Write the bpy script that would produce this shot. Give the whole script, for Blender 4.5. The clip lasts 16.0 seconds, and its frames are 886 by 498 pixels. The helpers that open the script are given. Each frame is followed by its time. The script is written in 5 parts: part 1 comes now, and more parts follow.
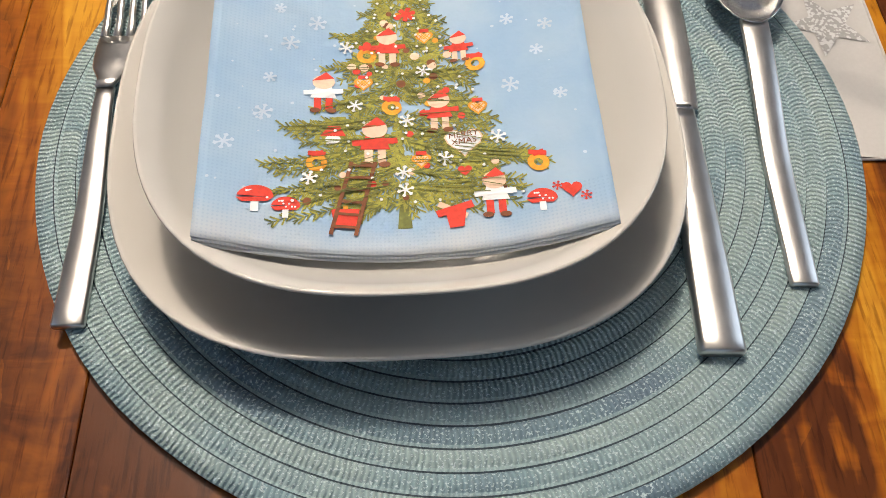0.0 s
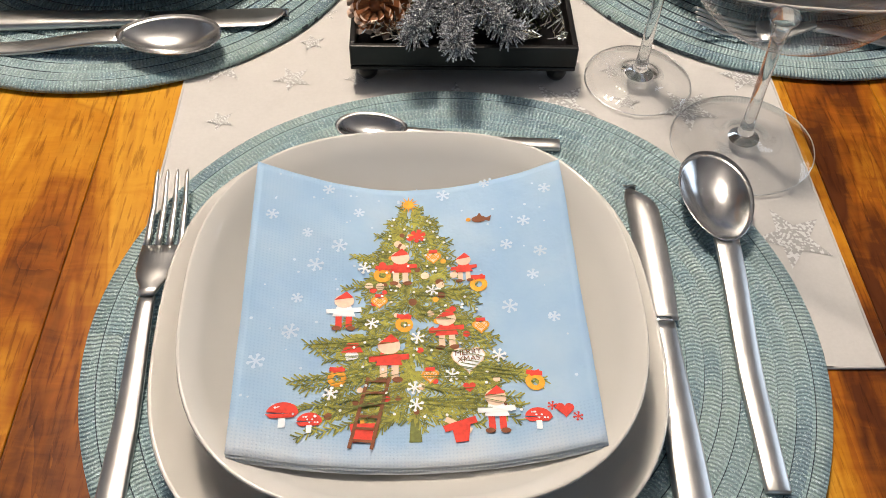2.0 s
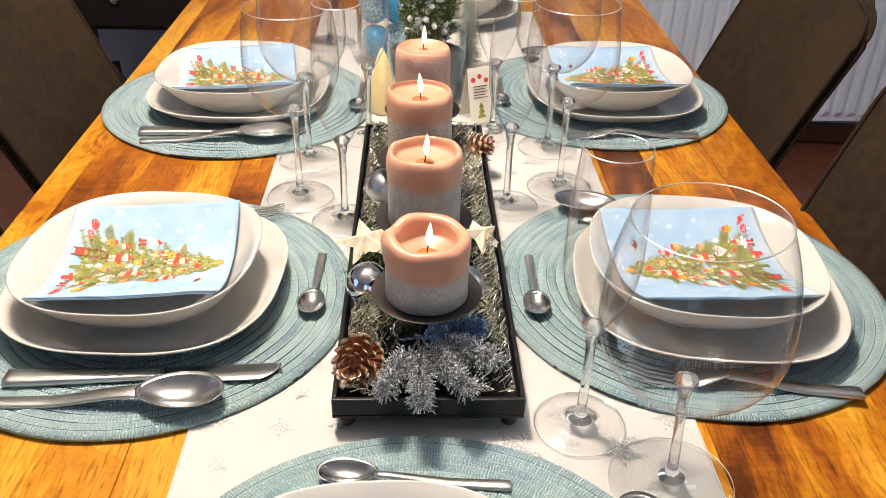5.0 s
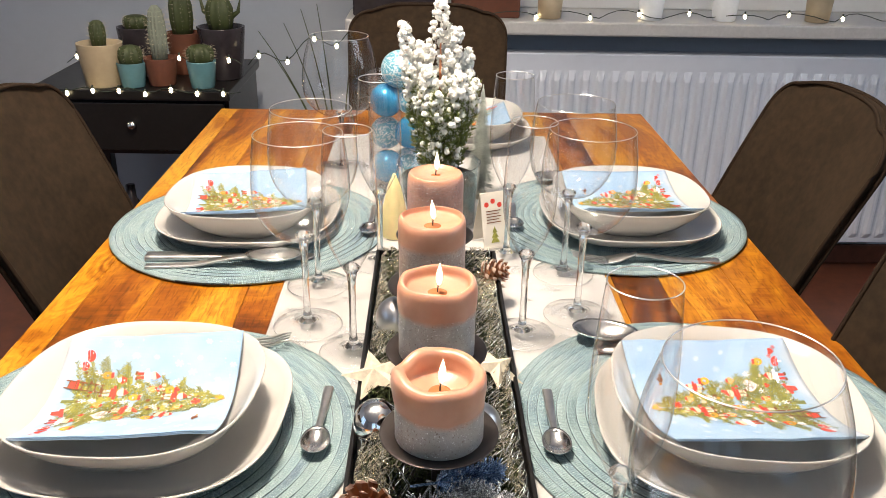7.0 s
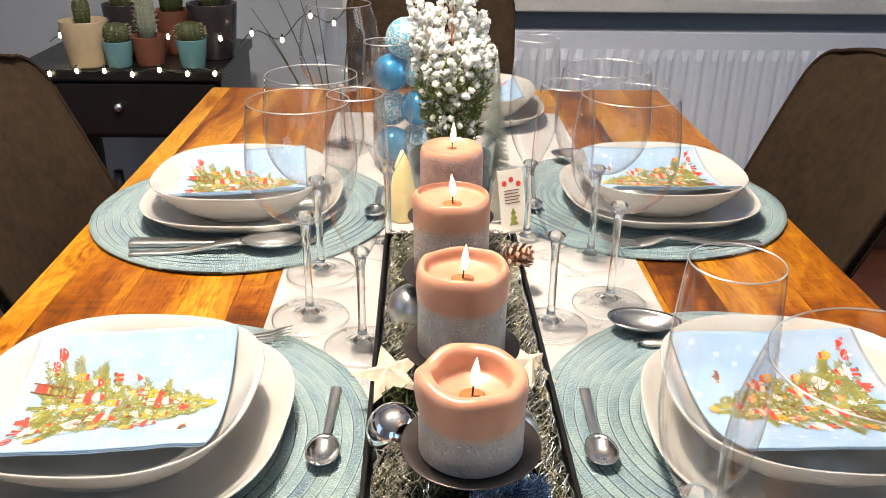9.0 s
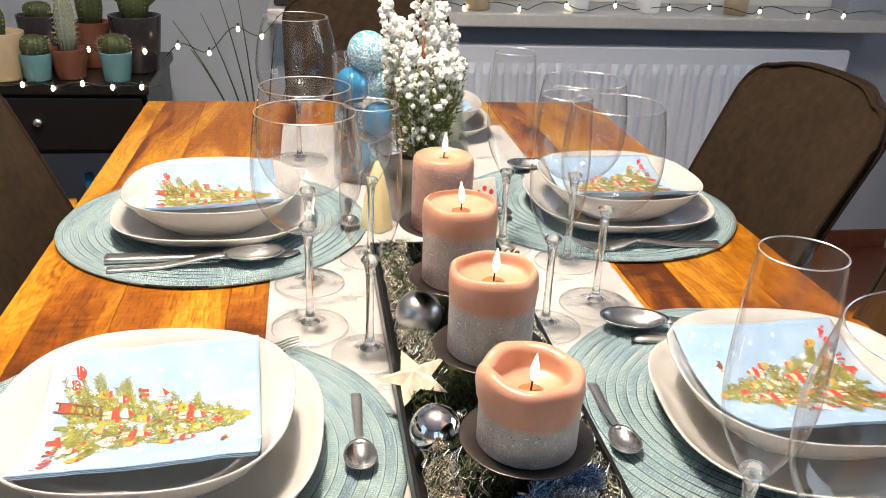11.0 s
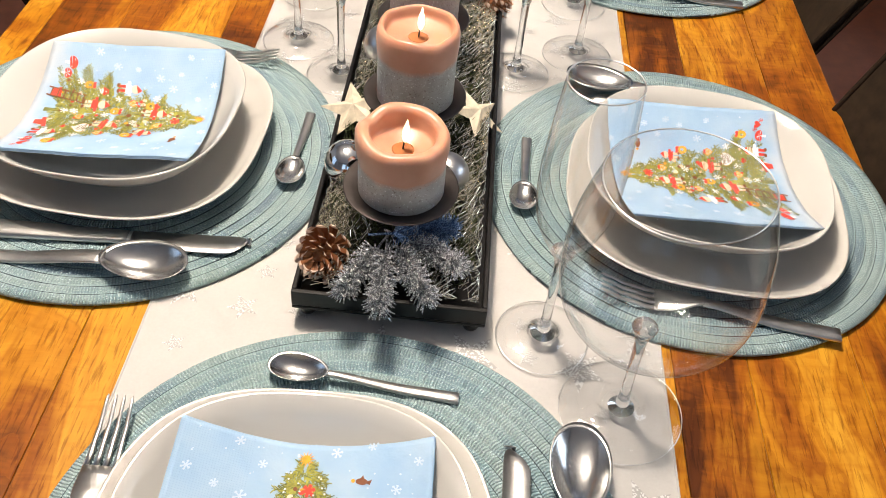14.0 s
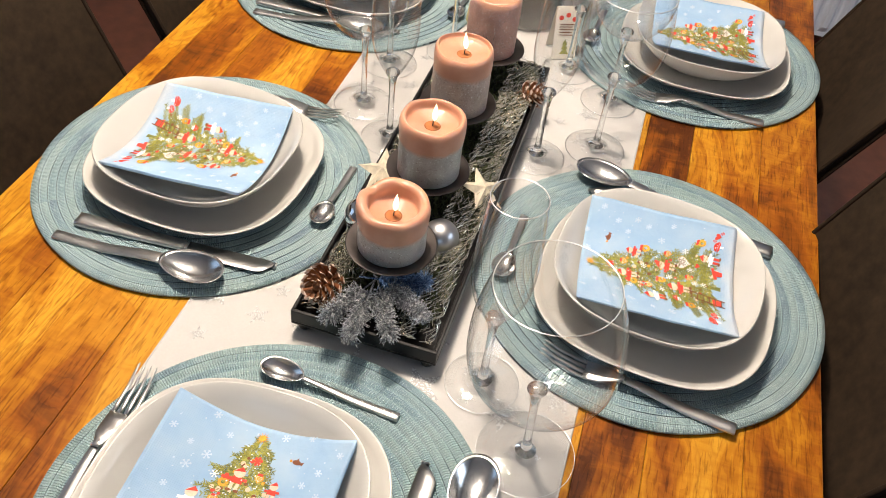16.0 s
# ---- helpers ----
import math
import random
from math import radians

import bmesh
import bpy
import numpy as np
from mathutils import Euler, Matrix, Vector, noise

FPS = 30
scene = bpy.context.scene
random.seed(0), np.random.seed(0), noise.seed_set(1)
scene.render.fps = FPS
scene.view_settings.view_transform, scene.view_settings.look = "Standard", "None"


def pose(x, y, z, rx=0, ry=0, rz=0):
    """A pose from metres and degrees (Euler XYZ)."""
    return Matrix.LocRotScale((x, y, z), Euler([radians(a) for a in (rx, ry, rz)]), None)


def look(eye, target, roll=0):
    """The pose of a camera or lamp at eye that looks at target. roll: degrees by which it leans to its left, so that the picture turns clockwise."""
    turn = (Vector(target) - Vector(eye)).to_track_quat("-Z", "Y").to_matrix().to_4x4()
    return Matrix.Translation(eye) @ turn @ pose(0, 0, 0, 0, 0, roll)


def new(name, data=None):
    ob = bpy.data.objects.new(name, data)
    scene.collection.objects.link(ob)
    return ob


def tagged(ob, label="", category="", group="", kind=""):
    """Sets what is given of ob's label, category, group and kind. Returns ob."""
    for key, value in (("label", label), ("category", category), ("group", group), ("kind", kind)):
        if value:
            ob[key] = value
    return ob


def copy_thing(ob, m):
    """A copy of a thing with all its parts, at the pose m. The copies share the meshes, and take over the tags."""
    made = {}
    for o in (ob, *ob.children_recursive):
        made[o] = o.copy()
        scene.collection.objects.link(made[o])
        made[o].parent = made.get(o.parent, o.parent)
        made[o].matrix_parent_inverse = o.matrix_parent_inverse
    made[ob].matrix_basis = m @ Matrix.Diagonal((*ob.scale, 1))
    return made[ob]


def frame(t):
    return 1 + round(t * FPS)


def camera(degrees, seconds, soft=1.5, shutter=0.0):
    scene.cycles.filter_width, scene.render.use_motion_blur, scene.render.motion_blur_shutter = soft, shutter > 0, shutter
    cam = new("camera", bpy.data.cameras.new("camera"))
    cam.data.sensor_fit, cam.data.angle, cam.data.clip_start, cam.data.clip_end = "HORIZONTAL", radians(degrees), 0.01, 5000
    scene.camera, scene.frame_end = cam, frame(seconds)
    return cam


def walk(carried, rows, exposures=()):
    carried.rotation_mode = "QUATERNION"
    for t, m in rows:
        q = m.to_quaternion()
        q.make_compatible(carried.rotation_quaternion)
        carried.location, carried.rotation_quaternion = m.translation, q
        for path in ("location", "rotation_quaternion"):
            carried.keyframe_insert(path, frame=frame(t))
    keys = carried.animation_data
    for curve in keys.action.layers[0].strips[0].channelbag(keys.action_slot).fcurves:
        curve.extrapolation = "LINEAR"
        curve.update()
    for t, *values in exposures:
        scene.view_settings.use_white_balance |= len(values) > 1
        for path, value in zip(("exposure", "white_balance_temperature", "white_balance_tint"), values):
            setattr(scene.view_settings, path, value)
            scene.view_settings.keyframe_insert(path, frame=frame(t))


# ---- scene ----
cam = camera(55.1, 16.0, 0.8)
PATH = [
    (0, (0.126, 0.16, 1.082), (0.185, 1.174, -0.641), 2.0),
    (0.5, (0.124, 0.166, 1.098), (0.192, 1.189, -0.62), 2.9),
    (1, (0.123, 0.17, 1.119), (0.191, 1.27, -0.55), 2.7),
    (1.5, (0.121, 0.171, 1.134), (0.192, 1.356, -0.476), 2.8),
    (2, (0.12, 0.172, 1.143), (0.189, 1.415, -0.422), 2.6),
    (2.5, (0.116, 0.174, 1.153), (0.196, 1.467, -0.371), 3.0),
    (3, (0.117, 0.174, 1.169), (0.197, 1.541, -0.288), 2.8),
    (3.5, (0.121, 0.159, 1.199), (0.201, 1.641, -0.142), 2.3),
    (4, (0.125, 0.142, 1.215), (0.208, 1.703, -0.033), 1.9),
    (4.5, (0.137, 0.12, 1.231), (0.211, 1.754, 0.079), 1.5),
    (5, (0.141, 0.123, 1.238), (0.21, 1.821, 0.183), 1.5),
    (7.5, (0.14, 0.18, 1.224), (0.178, 2.013, 0.424), 1.0),
    (8, (0.132, 0.201, 1.21), (0.175, 2.033, 0.41), 0.9),
    (8.5, (0.125, 0.229, 1.191), (0.17, 2.054, 0.374), 0.7),
    (9, (0.119, 0.255, 1.181), (0.171, 2.073, 0.348), 0.8),
    (11.3, (0.002, 0.241, 1.18), (0.355, 2.043, 0.387), 2.6),
    (11.5, (0.0, 0.242, 1.174), (0.385, 2.036, 0.378), 2.7),
    (12, (-0.008, 0.252, 1.155), (0.452, 2.023, 0.346), 3.3),
    (12.5, (-0.009, 0.256, 1.145), (0.473, 1.971, 0.236), 3.3),
    (13, (0.012, 0.235, 1.19), (0.458, 1.801, 0.029), 5.0),
    (13.5, (0.087, 0.214, 1.225), (0.332, 1.705, -0.085), 6.0),
    (14, (0.189, 0.203, 1.288), (0.194, 1.594, -0.15), 6.2),
    (14.5, (0.26, 0.168, 1.338), (0.087, 1.406, -0.222), 7.3),
    (15, (0.288, 0.142, 1.398), (0.055, 1.303, -0.214), 7.7),
    (15.5, (0.307, 0.141, 1.429), (0.031, 1.371, -0.123), 6.9),
    (16, (0.325, 0.131, 1.441), (0.04, 1.507, 0.019), 7.4),
]
# the clip's camera sets its own exposure
EXPOSURES = [(0, -0.26), (1.5, -0.30), (3, -0.14), (3.5, -0.06), (5, 0.20), (9, 0.36), (12.5, 0.36), (14, 0.05), (15, -0.12), (16, -0.02)]
walk(cam, [(t, look(eye, target, roll)) for t, eye, target, roll in PATH], EXPOSURES)

# ---- world and lights ----
world = bpy.data.worlds.new("world")
scene.world = world
world.use_nodes = True
world.node_tree.nodes["Background"].inputs[0].default_value = (0.55, 0.68, 1.0, 1)
world.node_tree.nodes["Background"].inputs[1].default_value = 0.25


def area(name, at, towards, size, power, colour, shape="DISK"):
    data = bpy.data.lights.new(name, "AREA")
    data.shape, data.size, data.energy, data.color = shape, size, power, colour
    ob = new(name, data)
    ob.matrix_world = look(at, towards)
    return ob


LAMP = (-0.09, 1.04, 2.16)
bulb = bpy.data.lights.new("pendant_light", "SPOT")
bulb.energy, bulb.color, bulb.shadow_soft_size = 80.0, (1.0, 0.84, 0.68), 0.05
bulb.spot_size, bulb.spot_blend = radians(122), 0.6
new("pendant_light", bulb).location = LAMP
area("window_light", (-1.92, 0.1, 1.5), (0.2, 0.6, 0.75), 1.0, 2.5, (0.48, 0.71, 1.0), "SQUARE")
# added east fill that brightens the left chairs; no window is known there
area("window_light", (2.03, 0.9, 1.5), (-0.4, 1.1, 0.85), 1.0, 9.0, (0.74, 0.86, 1.0), "SQUARE")
for wx in (-0.31, 0.61):
    pane_light = area("window_light", (wx, -1.54, 1.5), (wx, 0, 1.45), 0.62, 1.8, (0.50, 0.76, 1.0), "RECTANGLE")
    pane_light.data.size_y = 1.05

# ---- materials ----


class Nodes:
    def __init__(self, name):
        self.m = bpy.data.materials.new(name)
        self.m.use_nodes = True
        self.t = self.m.node_tree
        self.b = self.t.nodes["Principled BSDF"]

    def add(self, kind, **values):
        n = self.t.nodes.new("ShaderNode" + kind)
        for k, v in values.items():
            n.inputs[k.replace("_", " ")].default_value = v
        return n

    def link(self, a, b):
        self.t.links.new(a, b)

    def math(self, op, a, b=0.0, c=0.0):
        n = self.t.nodes.new("ShaderNodeMath")
        n.operation = op
        for k, v in enumerate((a, b, c)):
            if hasattr(v, "links"):
                self.link(v, n.inputs[k])
            else:
                n.inputs[k].default_value = v
        return n.outputs[0]

    def mix(self, f, a, b, blend="MIX"):
        n = self.t.nodes.new("ShaderNodeMix")
        n.data_type, n.blend_type = "RGBA", blend
        for k, v in ((0, f), (6, a), (7, b)):
            if hasattr(v, "links"):
                self.link(v, n.inputs[k])
            else:
                n.inputs[k].default_value = (*v, 1) if k and len(v) == 3 else v
        return n.outputs[2]

    def ramp(self, f, *stops):
        n = self.t.nodes.new("ShaderNodeValToRGB")
        e = n.color_ramp.elements
        while len(e) < len(stops):
            e.new(0.5)
        for k, (p, c) in enumerate(stops):
            e[k].position, e[k].color = p, (*c, 1)
        self.link(f, n.inputs[0])
        return n.outputs[0]

    def coords(self, scale=(1, 1, 1), which="Object"):
        c = self.t.nodes.new("ShaderNodeTexCoord")
        m = self.t.nodes.new("ShaderNodeMapping")
        m.inputs["Scale"].default_value = scale
        self.link(c.outputs[which], m.inputs[0])
        return m.outputs[0]

    def noise(self, vec, scale, detail=4.0, rough=0.55, distort=0.0):
        n = self.add("TexNoise", Scale=scale, Detail=detail, Roughness=rough, Distortion=distort)
        self.link(vec, n.inputs["Vector"])
        return n.outputs[0]

    def bump(self, height, strength, distance):
        n = self.add("Bump", Strength=strength, Distance=distance)
        self.link(height, n.inputs["Height"])
        self.link(n.outputs[0], self.b.inputs["Normal"])

    def set(self, **values):
        for k, v in values.items():
            i = self.b.inputs[k.replace("_", " ")]
            if hasattr(v, "links"):
                self.link(v, i)
            else:
                i.default_value = (*v, 1) if isinstance(v, tuple) and len(v) == 3 and i.type == "RGBA" else v
        return self


def plain(name, colour, rough=0.5, metal=0.0, vary=0.15, scale=60.0, bump=0.0, dist=0.0005, **more):
    n = Nodes(name)
    v = n.coords()
    f = n.noise(v, scale)
    g = n.noise(v, scale * 0.13, 3)
    f = n.math("MULTIPLY_ADD", f, 0.6, n.math("MULTIPLY", g, 0.4))
    dark = tuple(c * (1 - vary) for c in colour)
    light = tuple(min(1, c * (1 + vary)) for c in colour)
    n.set(Base_Color=n.ramp(f, (0.3, dark), (0.7, light)), Metallic=metal, **more)
    n.set(Roughness=n.math("MULTIPLY_ADD", f, rough * 0.4, rough * 0.8))
    if bump:
        n.bump(f, bump, dist)
    return n.m


def wood_material():
    n = Nodes("sheesham_wood")
    info = n.t.nodes.new("ShaderNodeObjectInfo")
    shift = n.t.nodes.new("ShaderNodeVectorMath")
    shift.operation = "MULTIPLY_ADD"
    n.link(info.outputs["Random"], shift.inputs[0])
    shift.inputs[1].default_value = (7.0, 31.0, 3.0)
    n.link(n.coords((1, 1, 1)), shift.inputs[2])
    stretch = n.t.nodes.new("ShaderNodeMapping")
    stretch.inputs["Scale"].default_value = (8.0, 2.1, 1.0)
    n.link(shift.outputs[0], stretch.inputs[0])
    big = n.noise(stretch.outputs[0], 1.0, 4, 0.5, 1.5)
    early_map = n.t.nodes.new("ShaderNodeMapping")
    early_map.inputs["Scale"].default_value = (70.0, 9.0, 10.0)
    n.link(shift.outputs[0], early_map.inputs[0])
    mid_early = n.noise(early_map.outputs[0], 1.0, 3, 0.6, 0.5)
    rings = n.math("FRACT", n.math("MULTIPLY_ADD", mid_early, 0.5, n.math("MULTIPLY", big, 15.0)))
    rings = n.math("POWER", n.math("MULTIPLY", n.math("ABSOLUTE", n.math("SUBTRACT", rings, 0.5)), 2.0), 2.2)
    fine_map = n.t.nodes.new("ShaderNodeMapping")
    fine_map.inputs["Scale"].default_value = (380.0, 34.0, 10.0)
    n.link(shift.outputs[0], fine_map.inputs[0])
    fine = n.noise(fine_map.outputs[0], 1.0, 5, 0.6)
    mid_map = n.t.nodes.new("ShaderNodeMapping")
    mid_map.inputs["Scale"].default_value = (55.0, 5.0, 10.0)
    n.link(shift.outputs[0], mid_map.inputs[0])
    mid = n.noise(mid_map.outputs[0], 1.0, 4, 0.6, 0.8)
    sep = n.t.nodes.new("ShaderNodeSeparateColor")
    n.link(info.outputs["Color"], sep.inputs[0])
    saw = n.math("FRACT", n.math("MULTIPLY_ADD", mid, 0.30, n.math("MULTIPLY", big, 6.0)))
    saw = n.math("POWER", saw, 1.6)
    heart = n.math("ADD", n.math("MULTIPLY_ADD", big, 2.7, -1.38), sep.outputs[0])
    heart = n.math("MULTIPLY_ADD", saw, 0.13, heart)
    heart = n.math("MULTIPLY_ADD", mid, 0.56, n.math("SUBTRACT", heart, 0.28))
    knot_map = n.t.nodes.new("ShaderNodeMapping")
    knot_map.inputs["Scale"].default_value = (7.0, 2.6, 1.0)
    n.link(shift.outputs[0], knot_map.inputs[0])
    vor = n.add("TexVoronoi", Scale=1.0, Randomness=1.0)
    n.link(knot_map.outputs[0], vor.inputs["Vector"])
    dist = n.math("MULTIPLY_ADD", mid, 0.10, vor.outputs["Distance"])
    knot = n.math("MAXIMUM", n.math("MULTIPLY_ADD", dist, -5.0, 1.35), 0.0)
    eye = n.math("ABSOLUTE", n.math("SUBTRACT", n.math("FRACT", n.math("MULTIPLY", dist, 16.0)), 0.5))
    heart = n.math("MULTIPLY_ADD", n.math("MULTIPLY", knot, eye), 1.7, heart)
    along = n.t.nodes.new("ShaderNodeSeparateXYZ")
    n.link(n.coords((1, 1, 1)), along.inputs[0])
    # near end coloured darker, for deeper heartwood and for the shade there
    near_end = n.math("MAXIMUM", n.math("SUBTRACT", 0.56, along.outputs[1]), 0.0)
    heart = n.math("MULTIPLY_ADD", near_end, n.math("MULTIPLY", big, 3.4), heart)
    flick_map = n.t.nodes.new("ShaderNodeMapping")
    flick_map.inputs["Scale"].default_value = (20.0, 60.0, 10.0)
    n.link(shift.outputs[0], flick_map.inputs[0])
    flick = n.noise(flick_map.outputs[0], 1.0, 3, 0.6, 1.5)
    heart = n.math("MULTIPLY_ADD", flick, 0.50, n.math("SUBTRACT", heart, 0.25))
    tone = n.ramp(heart, (0.04, (0.60, 0.300, 0.026)), (0.34, (0.47, 0.190, 0.011)), (0.66, (0.29, 0.086, 0.007)), (1.0, (0.090, 0.024, 0.005)))
    tone = n.mix(n.math("MULTIPLY", rings, 0.55), tone, n.mix(1.0, tone, (0.62, 0.45, 0.35), "MULTIPLY"))
    pores = n.ramp(fine, (0.36, (0.34, 0.22, 0.16)), (0.47, (1, 1, 1)))
    n.set(Base_Color=n.mix(0.60, tone, pores, "MULTIPLY"), Roughness=n.math("MULTIPLY_ADD", fine, 0.15, 0.24), Coat_Weight=0.06, Coat_Roughness=0.10, Specular_IOR_Level=0.22)
    n.bump(fine, 0.12, 0.0006)
    return n.m


def mat_material(name):
    n = Nodes(name)
    c = n.coords()
    sep = n.t.nodes.new("ShaderNodeSeparateXYZ")
    n.link(c, sep.inputs[0])
    r = n.math("SQRT", n.math("ADD", n.math("MULTIPLY", sep.outputs[0], sep.outputs[0]), n.math("MULTIPLY", sep.outputs[1], sep.outputs[1])))
    a = n.math("ARCTAN2", sep.outputs[1], sep.outputs[0])
    ring = n.math("DIVIDE", r, RING)
    k = n.math("FLOOR", ring)
    f = n.math("FRACT", ring)
    pos = n.t.nodes.new("ShaderNodeCombineXYZ")
    n.link(k, pos.inputs[0])
    n.link(n.math("MULTIPLY", a, 1.2), pos.inputs[1])
    hue = n.noise(pos.outputs[0], 0.9, 3)
    # slanted stitches along each braid, leaning in turn to either side
    lean = n.math("MULTIPLY", n.math("ABSOLUTE", n.math("SUBTRACT", f, 0.5)), 2.5)
    stitch = n.math("SINE", n.math("ADD", n.math("MULTIPLY", n.math("MULTIPLY", a, n.math("MULTIPLY", n.math("ADD", k, 0.5), RING)), 2600.0), n.math("MULTIPLY_ADD", n.noise(c, 260, 2), 4.0, lean)))
    grain = n.noise(c, 900, 3)
    cord = n.math("GREATER_THAN", f, 0.86)
    gap = n.math("LESS_THAN", f, 0.06)
    col = n.ramp(hue, (0.32, (0.14, 0.21, 0.28)), (0.44, (0.25, 0.375, 0.42)), (0.54, (0.36, 0.475, 0.475)), (0.66, (0.20, 0.305, 0.325)))
    col = n.mix(n.math("MULTIPLY_ADD", stitch, 0.15, 0.17), col, (0.045, 0.085, 0.12))
    # pale flecks put the yarn's sparkle into the colour
    col = n.mix(n.math("MULTIPLY", n.math("GREATER_THAN", grain, 0.59), 0.9), col, (0.55, 0.68, 0.72))
    col = n.mix(n.math("MULTIPLY", cord, 0.6), col, (0.36, 0.50, 0.52))
    col = n.mix(n.math("MULTIPLY", gap, 0.95), col, (0.02, 0.04, 0.06))
    n.set(Base_Color=col, Roughness=n.ramp(grain, (0.55, (0.6, 0.6, 0.6)), (0.66, (0.25, 0.25, 0.25))), Specular_IOR_Level=0.5)
    n.bump(n.math("ADD", n.math("MULTIPLY", stitch, 0.6), grain), 0.7, 0.0014)
    return n.m


def napkin_material():
    n = Nodes("napkin_paper")
    c = n.coords()
    sep = n.t.nodes.new("ShaderNodeSeparateXYZ")
    n.link(c, sep.inputs[0])
    soft = n.noise(c, 28, 4)
    grain = n.noise(c, 700, 2)
    blue = n.ramp(soft, (0.30, (0.27, 0.42, 0.62)), (0.50, (0.315, 0.46, 0.635)), (0.70, (0.365, 0.495, 0.64)))
    snow = n.math("MULTIPLY_ADD", sep.outputs[1], -55.0, n.math("MULTIPLY_ADD", soft, 1.6, -4.5))
    snow = n.math("MINIMUM", n.math("MAXIMUM", snow, 0.0), 1.0)
    col = n.mix(snow, blue, (0.49, 0.53, 0.58))
    # pressed dots in a diamond grid, the shade in them tinted into the colour
    d = n.math("MULTIPLY", n.math("SINE", n.math("MULTIPLY", n.math("ADD", sep.outputs[0], sep.outputs[1]), 1900.0)), n.math("SINE", n.math("MULTIPLY", n.math("SUBTRACT", sep.outputs[0], sep.outputs[1]), 1900.0)))
    zone = n.math("ADD", n.math("LESS_THAN", sep.outputs[0], -0.035), n.math("LESS_THAN", sep.outputs[1], -0.060))
    dots = n.math("MULTIPLY", n.math("GREATER_THAN", d, 0.45), n.math("MINIMUM", zone, 1.0))
    n.set(Base_Color=n.mix(n.math("MULTIPLY", dots, 0.22), col, (0.22, 0.34, 0.52)), Roughness=0.85, Subsurface_Weight=0.1, Subsurface_Radius=(0.002, 0.002, 0.003))
    n.bump(n.math("SUBTRACT", n.math("MULTIPLY_ADD", grain, 0.3, n.math("MULTIPLY", soft, 4.0)), n.math("MULTIPLY", dots, 0.3)), 0.5, 0.0006)
    return n.m


def thin_glass():
    n = Nodes("drinking_glass")
    t = n.t
    t.nodes.remove(n.b)
    clear = n.add("BsdfTransparent", Color=(0.99, 0.993, 0.995, 1))
    gloss = n.add("BsdfGlossy", Roughness=0.015)
    facing = n.add("LayerWeight", Blend=0.5).outputs["Facing"]
    fr = n.math("MULTIPLY_ADD", n.math("POWER", facing, 3.8), 0.85, 0.065)
    soft = n.add("BsdfGlossy", Roughness=0.32)
    lobes = t.nodes.new("ShaderNodeMixShader")
    n.link(n.math("MULTIPLY", n.math("POWER", facing, 6.0), 0.30), lobes.inputs[0])
    n.link(gloss.outputs[0], lobes.inputs[1])
    n.link(soft.outputs[0], lobes.inputs[2])
    mixer = t.nodes.new("ShaderNodeMixShader")
    n.link(fr, mixer.inputs[0])
    n.link(clear.outputs[0], mixer.inputs[1])
    n.link(lobes.outputs[0], mixer.inputs[2])
    n.link(mixer.outputs[0], t.nodes["Material Output"].inputs[0])
    return n.m


def rim_glass():
    n = Nodes("polished_glass_edge")
    t = n.t
    t.nodes.remove(n.b)
    mixer = n.add("MixShader", Fac=0.62)
    n.link(n.add("BsdfTransparent").outputs[0], mixer.inputs[1])
    n.link(n.add("BsdfGlossy", Roughness=0.30, Color=(0.97, 0.98, 0.99, 1)).outputs[0], mixer.inputs[2])
    n.link(mixer.outputs[0], t.nodes["Material Output"].inputs[0])
    return n.m


def solid_glass():
    n = Nodes("clear_glass").set(Base_Color=(0.97, 0.98, 0.985), Transmission_Weight=1.0, Roughness=0.0, IOR=1.45)
    clear = n.add("BsdfTransparent", Color=(0.98, 0.985, 0.99, 1))
    mixer = n.add("MixShader", Fac=0.85)
    n.link(clear.outputs[0], mixer.inputs[1])
    n.link(n.b.outputs[0], mixer.inputs[2])
    n.link(mixer.outputs[0], n.t.nodes["Material Output"].inputs[0])
    return n.m


def candle_material(split, tint=(1, 1, 1)):
    """Peach wax above, a frosted silver-white crust below the height split."""
    n = Nodes("candle_wax")
    c = n.coords()
    sep = n.t.nodes.new("ShaderNodeSeparateXYZ")
    n.link(c, sep.inputs[0])
    soft = n.noise(c, 45, 4)
    grit = n.noise(c, 650, 3)
    pits = n.noise(c, 620, 4)
    f = n.math("MULTIPLY_ADD", n.math("SUBTRACT", sep.outputs[2], split), 160.0, n.math("MULTIPLY_ADD", soft, 1.6, -0.3))
    f = n.math("MINIMUM", n.math("MAXIMUM", f, 0.0), 1.0)
    frost = n.ramp(soft, (0.35, (0.39, 0.365, 0.345)), (0.65, (0.56, 0.535, 0.51)))
    frost = n.mix(1.0, frost, tint, "MULTIPLY")
    frost = n.mix(n.math("GREATER_THAN", pits, 0.61 if tint[1] < 1 else 0.63), frost, (0.24, 0.185, 0.16))
    frost = n.mix(n.math("GREATER_THAN", grit, 0.65), frost, (0.92, 0.92, 0.92))
    wax = n.ramp(soft, (0.3, (0.56, 0.275, 0.175)), (0.7, (0.63, 0.335, 0.225)))
    n.set(Base_Color=n.mix(f, frost, wax), Roughness=n.math("MULTIPLY_ADD", f, -0.12, 0.45), Subsurface_Weight=0.45, Subsurface_Radius=(0.014, 0.007, 0.004), Metallic=n.math("MULTIPLY", n.math("SUBTRACT", 1.0, f), 0.2))
    n.bump(n.math("MULTIPLY", n.math("SUBTRACT", 1.0, f), n.math("ADD", grit, pits)), 0.6, 0.0008)
    return n.m


def glow(name, colour, strength):
    n = Nodes(name)
    return n.set(Base_Color=colour, Emission_Color=colour, Emission_Strength=strength).m


